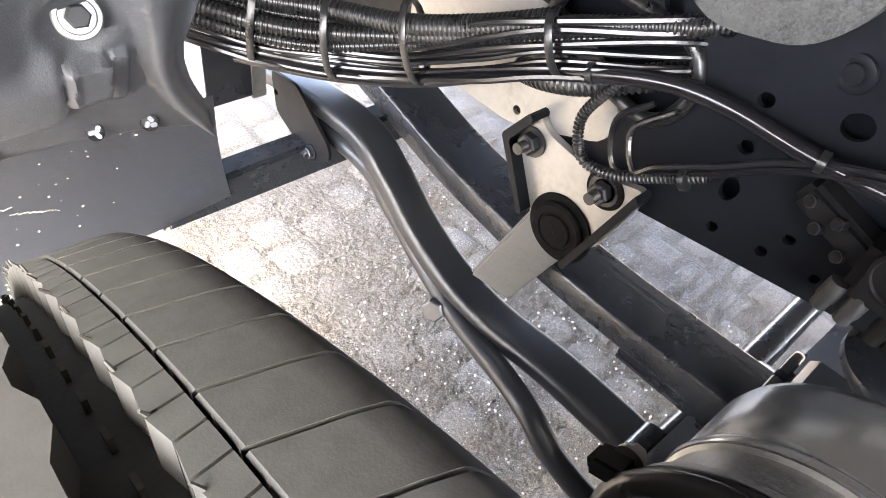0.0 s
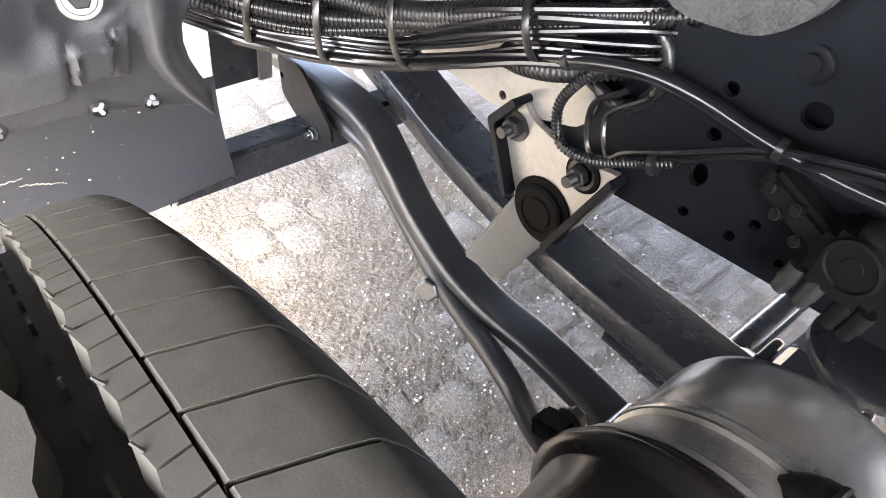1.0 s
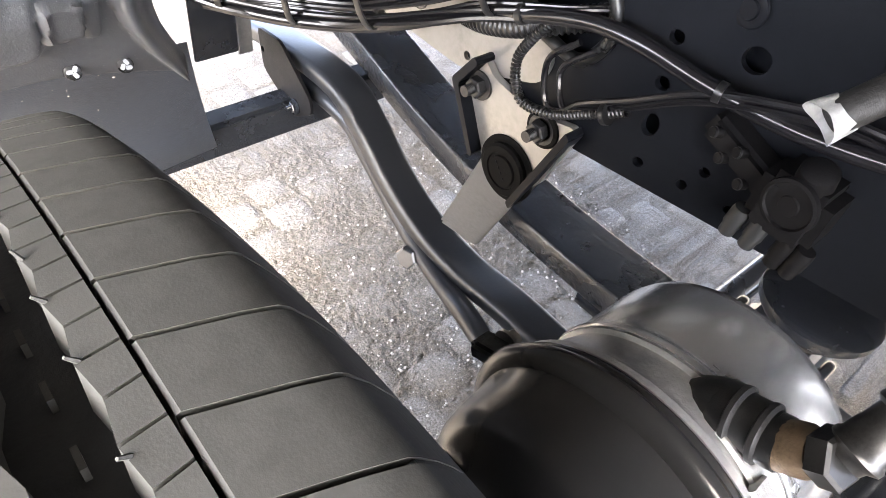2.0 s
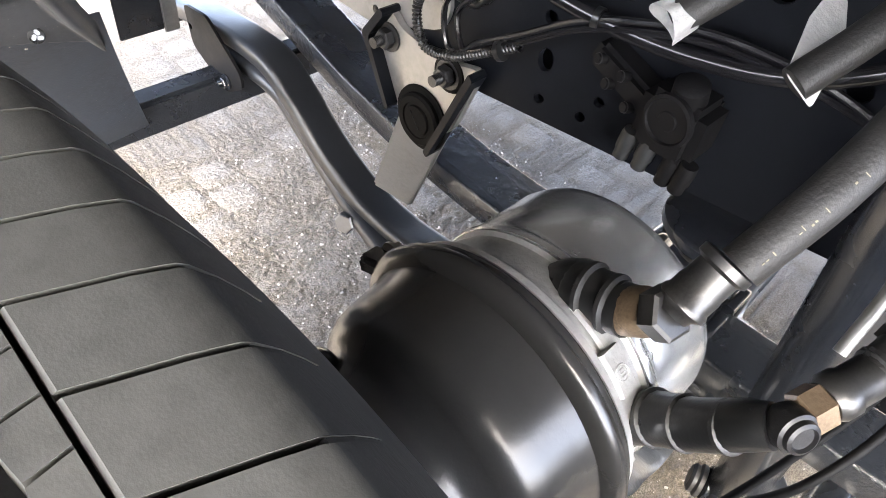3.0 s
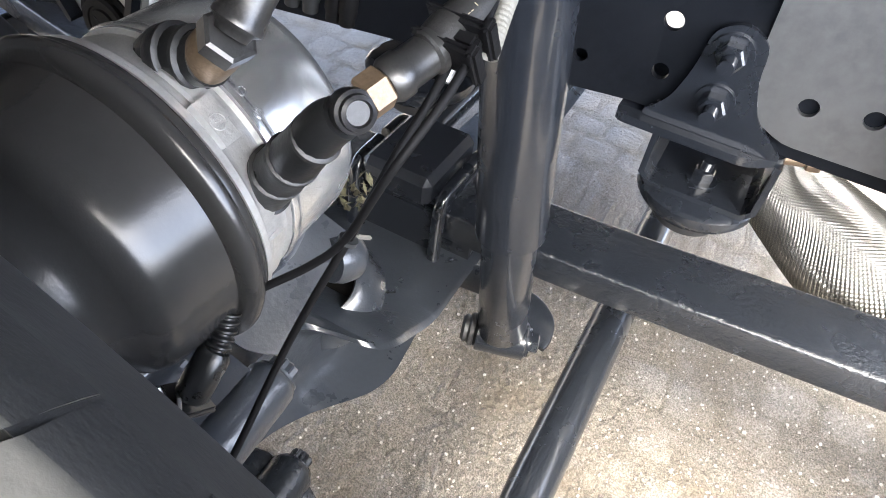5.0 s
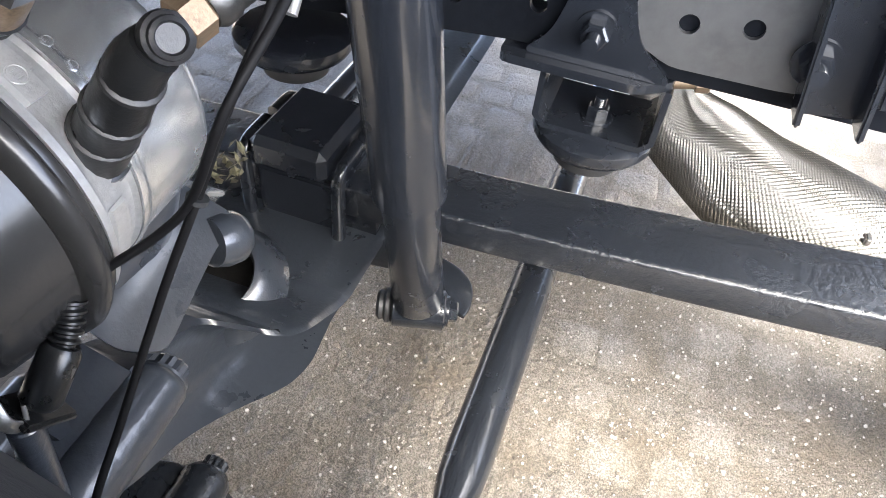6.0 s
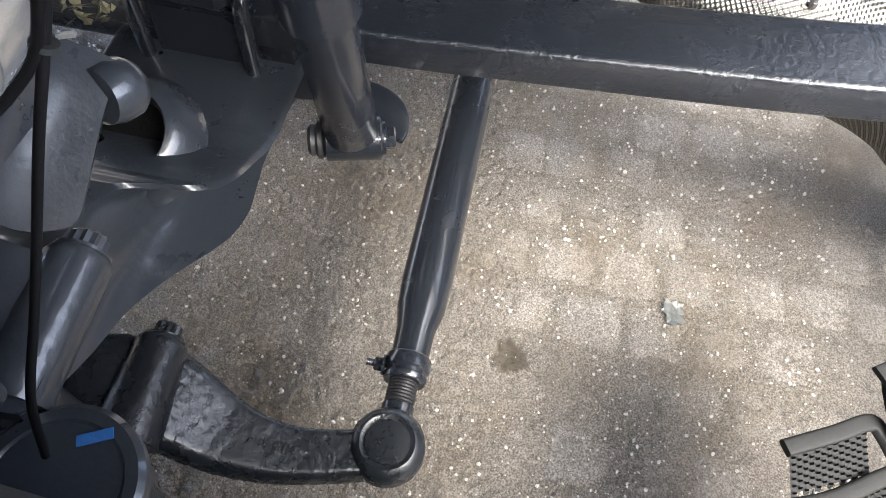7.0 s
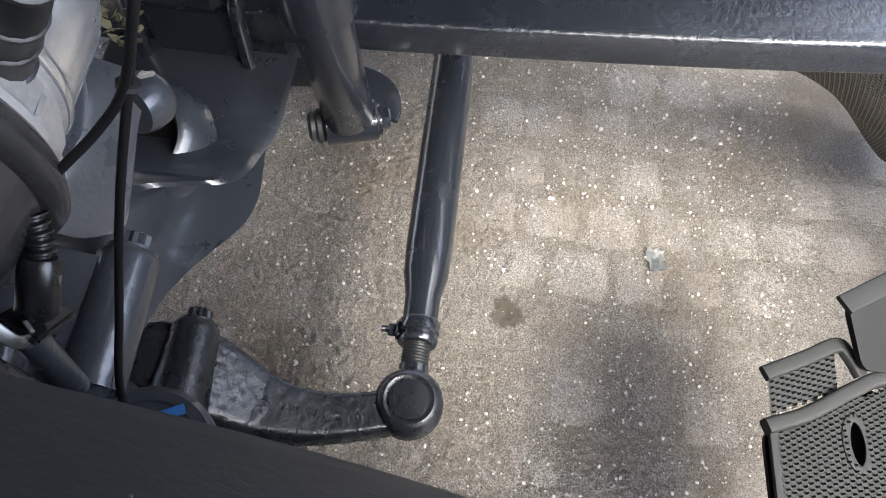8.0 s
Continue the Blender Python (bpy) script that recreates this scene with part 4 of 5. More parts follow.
def sensor_cables():
    t = thing("sensor_cable", "thin black brake sensor cable clipped up to the hoses", "cable", group="brake sensor cables")
    up = [(0.54, -0.165, 1.045), (0.49, -0.184, 1.005), (0.43, -0.200, 0.972), (0.388, -0.202, 0.946), (0.349, -0.189, 0.906), (0.341, -0.166, 0.850), (0.330, -0.146, 0.824), (0.310, -0.120, 0.803), (0.294, -0.108, 0.790)]
    part("sheath", tube(up, 0.0028, n=10), VALVE, t)
    part("boot", corrugated([(0.294, -0.108, 0.790), (0.286, -0.110, 0.780), (0.276, -0.111, 0.770)], 0.0088, 0.0055, 0.0026, 14), PLASTIC, t)
    part("sensor_body", lathe([(0, 0.009), (0.004, 0.0115), (0.034, 0.0120), (0.038, 0.009)], (0.277, -0.111, 0.771), (-0.60, 0.1, -0.62), 18), PLASTIC, t)
    part("clip_plate", box((0.040, 0.030, 0.006), (0.252, -0.100, 0.735), Euler((0.3, 0.75, 0)).to_matrix(), 0.002), PLASTIC, t)
    part("wire_clip", tube([(0.252, -0.092, 0.722), (0.262, -0.117, 0.752), (0.270, -0.121, 0.763), (0.275, -0.110, 0.763), (0.262, -0.092, 0.738)], 0.0017, n=8, smooth=False), ZINC, t)
    part("bracket_pin", rod((0.252, -0.094, 0.722), (0.238, -0.088, 0.690), 0.006), ZINC, t)
    part("bracket_post", rod((0.240, -0.085, 0.63), (0.246, -0.092, 0.724), 0.010), CAST, t)
    t = thing("sensor_cable", "thin black cable running straight down past the knuckle", "cable", group="brake sensor cables")
    part("sheath", tube([(0.54, -0.155, 1.052), (0.49, -0.170, 1.014), (0.44, -0.186, 0.984), (0.404, -0.190, 0.946), (0.369, -0.179, 0.898), (0.346, -0.167, 0.850), (0.325, -0.152, 0.800), (0.303, -0.140, 0.752), (0.270, -0.135, 0.708), (0.236, -0.132, 0.668), (0.215, -0.130, 0.62)], 0.0028, n=10), VALVE, t)
    t = thing("cable_tie", "clear pale cable tie round two sensor cables", "cable tie")
    m = frame_of((0.4, 0.2, 0.9))
    part("band", lathe([(0, 0.0056), (0, 0.0064), (0.003, 0.0064), (0.003, 0.0056)], (0.3445, -0.1655, 0.8455), (0.35, -0.25, 0.9), 16), LINKDARK, t)
    part("tail", box((0.003, 0.009, 0.002), (0.351, -0.174, 0.849), m, 0.0008), ZINC, t)


def moss_tuft():
    rnd = random.Random(4)
    bm = bmesh.new()
    for k in range(46):
        a = Vector((0.489, -0.073, 0.735)) + Vector((rnd.uniform(-0.016, 0.016), rnd.uniform(-0.016, 0.016), rnd.uniform(-0.010, 0.012)))
        d = Vector((rnd.uniform(-1, 1), rnd.uniform(-1, 1), rnd.uniform(-0.2, 1.0))).normalized()
        side = d.cross(Vector((0.3, 0.5, 0.8))).normalized()
        l, w = rnd.uniform(0.006, 0.016), rnd.uniform(0.0015, 0.004)
        top = a + d * l + side.cross(d) * rnd.uniform(-0.004, 0.004)
        vs = [bm.verts.new(q) for q in (a, a + d * l * 0.5 + side * w, top, a + d * l * 0.5 - side * w)]
        bm.faces.new(vs)
    ob = part("moss_tuft", bm, MOSS, None, smooth=0)
    tagged(ob, "small tuft of dry brown moss caught under the chamber", "moss", kind="stuff")


# ---- the wheel ----
WHEEL = (-0.03, 0.557)


def wheel():
    t = thing("truck_wheel", "dusty truck tyre with sharp new tread on its rim", "wheel")
    t.matrix_basis = pose(0.0012, WHEEL[0], WHEEL[1], 0, 0, -0.86)

    def ring(profile, n=144):
        return lathe(profile, (0, 0, 0), (1, 0, 0), n, closed=False)

    body = [(-0.180, 0.30), (-0.190, 0.36), (-0.193, 0.43), (-0.185, 0.49), (-0.175, 0.530), (-0.165, 0.541), (0.1120, 0.541), (0.1152, 0.5530), (0.1224, 0.5446), (0.1289, 0.5341), (0.1330, 0.5265), (0.1348, 0.520), (0.1400, 0.508), (0.1480, 0.492), (0.1580, 0.470), (0.167, 0.440), (0.167, 0.38), (0.155, 0.30)]
    part("sidewall", ring(body), SIDE, t)
    n = 131
    step = 2 * math.pi / n
    half = step * 0.5 - 0.0016
    bm = bmesh.new()
    rows = []
    for a in (-half, 0, half):
        row = []
        for x, r in ((0.0800, 0.541), (0.0800, 0.5560), (0.0812, 0.5570), (0.104, 0.5566), (0.1135, 0.5555), (0.1160, 0.5540), (0.1225, 0.5450), (0.1290, 0.5345), (0.1330, 0.527)):
            sh = 0.020 * (min(x, 0.116) - 0.0800) / 0.036
            row.append(bm.verts.new((x, r * math.cos(a + sh), r * math.sin(a + sh))))
        rows.append(row)
    for a, b in zip(rows, rows[1:]):
        for k in range(len(a) - 1):
            bm.faces.new((a[k], a[k + 1], b[k + 1], b[k]))
    bm.faces.new(rows[0])
    bm.faces.new(rows[-1])
    me = bpy.data.meshes.new("tread_block")
    for f in bm.faces:
        f.material_index = 1 if f.calc_center_median().x > 0.1165 and abs(f.normal.y) < 0.9 and len(f.verts) == 4 else 0
    finish(bm, 30).to_mesh(me)
    bm.free()
    me.materials.append(TREAD)
    me.materials.append(SIDE)
    for k in range(n):
        ob = new("tread_block", me)
        ob.parent = t
        ob.matrix_basis = Matrix.Rotation((k + 0.5) * step + math.radians(90 - 3.25), 4, "X")
    rnd = random.Random(3)
    m = 262
    st = 2 * math.pi / m
    bm = bmesh.new()
    for k in range(m):
        a0, a1 = k * st + 0.0010, (k + 1) * st - 0.0010
        e0, e1 = (0.0672, 0.0690) if k % 2 else (0.0690, 0.0672)
        q = []
        for a, e in ((a0, e0), (a1, e1)):
            q.append([bm.verts.new((x, r * math.cos(a + s), r * math.sin(a + s))) for x, r, s in ((e, 0.538, 0.003), (e + 0.0006, 0.5570, 0.003), (0.0787, 0.5570, 0), (0.0787, 0.541, 0))])
        for i in range(3):
            bm.faces.new((q[0][i], q[0][i + 1], q[1][i + 1], q[1][i]))
        bm.faces.new(q[0])
        bm.faces.new(q[1])
    tagged(part("slim_rib", bm, TREAD, t, smooth=30), kind="stuff")
    for xa, xb, name in ((-0.010, 0.050, "centre_rib"), (-0.080, -0.026, "centre_rib"), (-0.165, -0.098, "outer_rib")):
        bm = bmesh.new()
        rings = []
        for k in range(m):
            a = k * st
            z = (0.002 if k % 4 in (1, 2) else -0.002)
            rings.append([bm.verts.new((x, r * math.cos(a), r * math.sin(a))) for x, r in ((xa + z, 0.540), (xa + z + 0.001, 0.5570), (xb + z - 0.001, 0.5570), (xb + z, 0.540))])
        for k in range(m):
            p, q = rings[k], rings[(k + 1) % m]
            for i in range(3):
                bm.faces.new((p[i], p[i + 1], q[i + 1], q[i]))
        part(name, bm, TREAD, t, smooth=30)
    # stone ejectors in the main groove
    bm = bmesh.new()
    for k in range(150):
        a = 2 * math.pi * k / 150
        mm = Matrix.Rotation(a, 4, "X") @ Matrix.Translation((0.0605, 0, 0.5430))
        got = bmesh.ops.create_cube(bm, size=1.0, matrix=mm @ Matrix.Diagonal((0.0016, 0.007, 0.005, 1)))
    tagged(part("stone_ejector_strip", bm, TREAD, t, smooth=0), kind="stuff")
    bm = bmesh.new()
    for k in range(n):
        a = (k + 0.5) * step + 0.008
        for x, r, long in ((0.0690, 0.5568, 0.0040),):
            aa = a + rnd.uniform(-0.006, 0.006)
            base = Vector((x, r * math.cos(aa), r * math.sin(aa)))
            way = Vector((rnd.uniform(0.1, 0.9) if x > 0.1 else rnd.uniform(-0.9, -0.2), math.cos(aa) + rnd.uniform(-0.4, 0.4), math.sin(aa))).normalized()
            lathe([(0, 0.0008), (long, 0.0005)], base, way, 5, bm)
    tagged(part("moulding_fringe", bm, TREAD, t), kind="stuff")
    bm = bmesh.new()
    for k in range(12):
        aa = 2.10 + 0.08 * k + rnd.uniform(-0.03, 0.03)
        base = Vector((0.1335, 0.5250 * math.cos(aa), 0.5250 * math.sin(aa)))
        way = Vector((0.9, 0.9 * math.cos(aa) + rnd.uniform(-0.4, 0.4), 0.9 * math.sin(aa) + rnd.uniform(-0.4, 0.4))).normalized()
        lathe([(0, 0.0006), (rnd.uniform(0.002, 0.009), 0.0003)], base, way, 5, bm)
    tagged(part("vent_hair", bm, SIDE, t), kind="stuff")
    part("rim", lathe([(0.152, 0.302), (0.158, 0.312), (0.152, 0.290), (0.05, 0.27), (0.03, 0.12), (0.06, 0.10), (0.06, 0.02)], (0, 0, 0), (1, 0, 0), 64), CAST, t)
    part("rim_well", lathe([(-0.17, 0.302), (-0.176, 0.312), (-0.17, 0.290), (0.04, 0.275)], (0, 0, 0), (1, 0, 0), 64, closed=False), CAST, t)
    return t


# ---- the wheel arch ----
def wheel_arch():
    t = thing("wheel_arch_liner", "dark grey moulded plastic wheel arch liner with wet specks", "wheel arch liner")
    def along(z, table):
        for (za, xa), (zb, xb) in zip(table, table[1:]):
            if z <= zb:
                return xa + (xb - xa) * max(0.0, z - za) / (zb - za)
        return table[-1][1]

    edge = [(0.66, 0.384), (0.739, 0.368), (0.775, 0.348), (0.805, 0.334), (0.835, 0.325), (0.861, 0.322), (0.903, 0.331), (1.0, 0.350), (1.3, 0.36)]
    ridge = [(0.66, 0.385), (0.703, 0.363), (0.755, 0.326), (0.809, 0.297), (0.840, 0.288), (0.875, 0.282), (0.919, 0.275), (1.0, 0.270), (1.3, 0.27)]

    def swell(d, soft):
        k = max(0.0, min(1.0, 0.5 - d / soft))
        return k * k * (3 - 2 * k)

    def block(x, z, xa, xb, za, zb, r):
        dx, dz = max(xa + r - x, x - xb + r, 0), max(za + r - z, z - zb + r, 0)
        return math.hypot(dx, dz) - r

    def face(x, z):
        y = 0.729 - 0.42 * (z - 0.77) - 1.2 * max(0.0, z - 0.97) ** 2
        y -= 0.024 * swell(block(x, z, -0.5, 0.204, 0.790, 1.5, 0.02), 0.020) * (1 - swell(block(x, z, 0.16, 0.30, 0.868, 1.0, 0.02), 0.05))
        y -= 0.024 * swell(block(x, z, 0.205, 0.248, 0.812, 0.864, 0.006), 0.007)
        y -= 0.012 * swell(block(x, z, 0.250, 0.268, 0.800, 0.866, 0.005), 0.006)
        y += 0.012 * swell(math.hypot(x - 0.227, z - 0.910) - 0.036, 0.016)
        a, b = along(z, ridge), along(z, edge)
        if x > a - 0.006:
            k = min(1.0, (x - a + 0.006) / 0.006)
            f = max(0.0, min(1.0, (x - a) / (b - a)))
            y -= k * (0.028 - 0.016 * f + 0.005 * math.sin(f * 6.2))
        return y

    bm = bmesh.new()
    rows = []
    nu, nv = 110, 130
    for i in range(nu + 1):
        row = []
        for j in range(nv + 1):
            u = j / nv
            v = (i / nu) ** 1.25
            z = 0.744 + (1.30 - 0.744) * v
            for _ in range(3):
                x = -0.28 + (along(z, edge) + 0.28) * (1 - (1 - u) ** 1.7)
                low = 0.744 - 0.60 * max(0.0, x - 0.19) ** 1.45
                z = low + (1.30 - low) * v
            row.append(bm.verts.new((x, face(x, z), z)))
        rows.append(row)
    for a, b in zip(rows, rows[1:]):
        for k in range(nv):
            bm.faces.new((a[k], a[k + 1], b[k + 1], b[k]))
    bmesh.ops.solidify(bm, geom=list(bm.faces), thickness=0.004)
    part("shell", bm, LINER, t, smooth=60)
    ax = Vector((-0.12, -0.91, 0.39)).normalized()
    b0 = Vector((0.227, face(0.227, 0.910), 0.910)) + ax * 0.007
    part("washer", lathe([(0, 0.021), (0.003, 0.0215), (0.0045, 0.020), (0.0045, 0.0165), (0.0025, 0.0155), (0.0025, 0.005)], b0, ax, 36), ZINC, t, "pale plated washer")
    bolt(t, b0 + ax * 0.0025, ax, 0.0100, 0.010, LINKDARK, washer=False)
    return t


def mud_flap():
    t = thing("mud_flap", "scuffed black rubber mud flap screwed to the arch liner", "mud flap")
    c = [(-0.26, 0.735, 0.772), (0.380, 0.748, 0.742), (0.472, 0.912, 0.408), (-0.20, 0.89, 0.40)]
    bm = bmesh.new()
    n = 12
    rows = []
    for i in range(n + 1):
        u = i / n
        row = []
        for j in range(n + 1):
            v = j / n
            p = Vector(c[0]).lerp(Vector(c[1]), v).lerp(Vector(c[3]).lerp(Vector(c[2]), v), u)
            row.append(bm.verts.new(p + Vector((0, 0.012, 0.0)) * math.sin(u * 3.1)))
        rows.append(row)
    for a, b in zip(rows, rows[1:]):
        for k in range(n):
            bm.faces.new((a[k], a[k + 1], b[k + 1], b[k]))
    bmesh.ops.solidify(bm, geom=list(bm.faces), thickness=0.005)
    part("rubber_sheet", bm, FLAP, t)
    for x, z in ((0.232, 0.750), (0.294, 0.738), (0.125, 0.757)):
        at = Vector((x, 0.729 - 0.42 * (z - 0.77) - 0.0045, z))
        way = Vector((-0.1, -0.91, 0.39)).normalized()
        part("screw", lathe([(0, 0.0105), (0.002, 0.0100), (0.003, 0.006)], at, way, 14), PLASTIC, t)
        m = frame_of(way)
        for q in range(3):
            c = at + way * 0.0032 + m @ Vector((0, 0.0042 * math.cos(2.1 * q + x * 40), 0.0042 * math.sin(2.1 * q + x * 40)))
            part("rivet_leg", box((0.004, 0.0075, 0.0050), c, m @ Euler((2.1 * q, 0, 0)).to_matrix(), 0.001), ZINC, t)
    rnd = random.Random(21)
    bm = bmesh.new()
    for k in range(60):
        x, z = rnd.uniform(-0.10, 0.20) + rnd.uniform(0, 0.1), rnd.choice((rnd.uniform(0.60, 0.73), rnd.uniform(0.45, 0.73)))
        y = 0.735 - 0.42 * (z - 0.77) - 0.002
        s = rnd.choice((0.0004, 0.0005, 0.0006, 0.0009, 0.0012))
        bmesh.ops.create_icosphere(bm, subdivisions=1, radius=s, matrix=Matrix.Translation((x, y - 0.004, z)) @ Matrix.Diagonal((rnd.uniform(1, 2.2), 1.0, 1.0, 1)))
    # two scuffed streaks
    for x, z, w, lean in ((0.115, 0.652, 0.040, 0.02), (0.158, 0.625, 0.050, -0.35)):
        for k in range(16):
            u = k / 15
            q = (x + w * (u - 0.5), 0.735 - 0.42 * (z - 0.77) - 0.006, z + w * lean * (u - 0.5) + rnd.uniform(-0.0012, 0.0012))
            bmesh.ops.create_icosphere(bm, subdivisions=1, radius=0.0010 * (1.1 - 0.8 * abs(u - 0.4)), matrix=Matrix.Translation(q) @ Matrix.Diagonal((rnd.uniform(1.5, 3.0), 0.6, 0.6, 1)))
    tagged(part("dried_splashes", bm, GRIT, t), kind="stuff")
    return t


def front_cross_bar():
    t = thing("front_bar", "dark painted steel bar across below the front mudguard", "steel bar")
    part("bar", box((0.62, 0.055, 0.075), (0.66, 0.935, 0.428), bevel=0.008), CHASSIS, t)
    part("end_plug", box((0.004, 0.045, 0.064), (0.3475, 0.935, 0.428), bevel=0.001), PLASTIC, t)
    part("end_plug", box((0.004, 0.045, 0.064), (0.9725, 0.935, 0.428), bevel=0.001), PLASTIC, t)
    return t


def mudguard_bracket():
    t = thing("mudguard_bracket", "black angled steel mudguard bracket with bolts", "bracket")
    pts = [(1.030, 0.560), (1.015, 0.480), (0.905, 0.430), (0.845, 0.470), (0.850, 0.500), (0.95, 0.570)]
    bm = sheet(rounded(pts, 0.012, 3), [circle(1.015, 0.52, 0.006, 12)], 0.006, lambda a, b, w: Vector((0.630 + w, a, b)))
    part("plate", bm, VALVE, t, smooth=30)
    bolt(t, (0.6295, 0.899, 0.459), (-1, 0, 0), 0.010, 0.009, stud=0.010)
    part("hanging_tab", box((0.085, 0.006, 0.13), (0.530, 1.000, 0.605), bevel=0.002), CHASSIS, t)
    part("hanging_tab", box((0.030, 0.006, 0.11), (0.592, 1.010, 0.580), bevel=0.002), LINKGREY, t)
    part("back_plate", box((0.30, 0.006, 0.30), (0.55, 1.10, 0.80), bevel=0.002), CHASSIS, t)
    return t


# ---- stabiliser, drag link and hanger ----
def stabiliser():
    t = thing("stabiliser_bar", "thick bent stabiliser bar in satin dark grey paint", "stabiliser bar")
    pts = [(0.685, 1.25, 0.47), (0.685, 1.03, 0.517), (0.685, 0.83, 0.533), (0.685, 0.738, 0.492), (0.685, 0.65, 0.432), (0.685, 0.555, 0.392), (0.685, 0.45, 0.380), (0.685, 0.32, 0.392), (0.685, 0.15, 0.391)]
    part("bar", sweep(pts, slab_section(0.070, 0.038, 0.013, 6), up=(0, 0, 1), per=10), BAR, t)
    part("rubber_bush", lathe([(0, 0.030), (0.004, 0.034), (0.046, 0.034), (0.050, 0.030)], (0.660, 1.16, 0.488), (1, 0, 0), 24), RUBBER, t)
    part("bush_clamp", box((0.055, 0.016, 0.085), (0.685, 1.19, 0.484), bevel=0.005), CHASSIS, t)
    part("cross_tube", tube([(0.700, 0.135, 0.392), (0.90, 0.131, 0.394), (1.3, 0.131, 0.394), (2.1, 0.131, 0.394)], 0.026, n=18), CHASSIS, t)
    part("end_eye", lathe([(0, 0.026), (0.004, 0.030), (0.056, 0.030), (0.060, 0.026)], (0.655, 0.15, 0.391), (1, 0, 0), 24), CHASSIS, t)
    return t


def drag_link():
    t = thing("drag_link", "bent round steel drag link with a pale worn edge", "drag link")
    pts = [(0.668, 1.00, 0.48), (0.670, 0.80, 0.490), (0.670, 0.711, 0.446), (0.668, 0.62, 0.390), (0.658, 0.53, 0.362), (0.642, 0.44, 0.358), (0.622, 0.365, 0.372), (0.607, 0.300, 0.370), (0.600, 0.233, 0.342), (0.600, 0.15, 0.325)]
    part("tube", tube(pts, 0.0195, n=20, per=10), BAR, t)
    bolt(t, (0.640, 0.545, 0.352), (-0.8, -0.3, 0.3), 0.019, 0.016, CAST, washer=False, name="clamp_bolt")
    return t


def link_hanger():
    t = thing("stabiliser_hanger", "grey steel hanger bracket bolted to the chassis rail", "hanger bracket")
    x = 0.602
    pts = [(0.448, 0.793), (0.421, 0.830), (0.405, 0.815), (0.338, 0.805), (0.278, 0.822), (0.272, 0.812), (0.300, 0.725), (0.328, 0.692), (0.360, 0.668), (0.392, 0.690), (0.402, 0.712)]
    bm = sheet(rounded(pts, 0.012, 4), [], 0.010, lambda a, b, w: Vector((x + w, a, b)))
    part("plate", bm, LINKGREY, t, smooth=30)
    bm = sheet(rounded([(0.455, 0.792), (0.424, 0.836), (0.416, 0.830), (0.443, 0.790), (0.398, 0.708), (0.404, 0.704)], 0.003, 2), [], 0.030, lambda a, b, w: Vector((x - 0.018 + w, a, b)))
    part("edge_flange", bm, RAIL, t, smooth=30)
    bm = sheet(rounded([(0.277, 0.822), (0.270, 0.815), (0.325, 0.672), (0.332, 0.678)], 0.002, 2), [], 0.026, lambda a, b, w: Vector((x - 0.014 + w, a, b)))
    part("edge_flange", bm, RAIL, t, smooth=30)
    part("bushing", lathe([(0, 0.036), (0.008, 0.036), (0.011, 0.033), (0.011, 0.025), (0.009, 0.024), (0.009, 0.021), (0.012, 0.020), (0.012, 0.006)], (x, 0.352, 0.713), (-1, 0, 0), 36), BUSH_AND_SHADE, t)
    for k in range(4):
        part("cast_mark", box((0.0012, 0.0045, 0.0022), (x - 0.0125, 0.361 - 0.005 * k, 0.722 - 0.0055 * k), Euler((0.8, 0, 0)).to_matrix(), 0.0004), RAIL, t)
    # thin near-black discs paint dark reflection and shade round bush and bolt
    part("bush_well", lathe([(0, 0.045), (0.002, 0.0445), (0.0025, 0.036)], (x - 0.0005, 0.352, 0.713), (-1, 0, 0), 40), BUSH_AND_SHADE, t)
    part("bolt_recess", lathe([(0, 0.024), (0.002, 0.023), (0.0025, 0.014)], (x - 0.0005, 0.316, 0.797), (-1, 0, 0), 28), BUSH_AND_SHADE, t)
    for y, z in ((0.421, 0.794), (0.317, 0.796)):
        bolt(t, (x - 0.0005, y, z), (-1, 0, 0), 0.012, 0.012, DARKMET, stud=0.014)
    return t


def front_plate():
    t = thing("rail_front_plate", "bare grey steel plate bolted on the front of the rail", "mounting plate")
    pts = [(0.66, 0.786), (0.66, 0.94), (0.42, 0.94), (0.36, 0.905), (0.335, 0.87), (0.345, 0.835), (0.42, 0.805), (0.47, 0.787)]
    part("plate", sheet(rounded(pts, 0.015, 4), [circle(0.463, 0.808, 0.006, 14)], 0.006, lambda a, b, w: Vector((0.6135 + w, a, b))), LINKGREY, t, smooth=30)
    bolt(t, (0.613, 0.56, 0.84), (-1, 0, 0), 0.010, 0.009)


def stabiliser_link():
    t = thing("stabiliser_link", "bare grey flat steel link down to the stabiliser bar", "link")
    a, b = Vector((0.617, 0.360, 0.706)), Vector((0.688, 0.482, 0.440))
    a = a + (b - a) * 0.10 + Vector((0.012, 0.004, 0))
    d = b - a
    m = frame_of(d, (-0.85, -0.45, 0.15))
    part("plate", box((d.length, 0.075, 0.010), (a + b) / 2, m, 0.004), LINKGREY, t)
    part("weld_mark", lathe([(0, 0.010), (0.001, 0.009), (0.0015, 0.004)], Vector((0.6835, 0.468, 0.477)) , (-0.85, -0.45, 0.15), 9), ZINC, t)
    return t


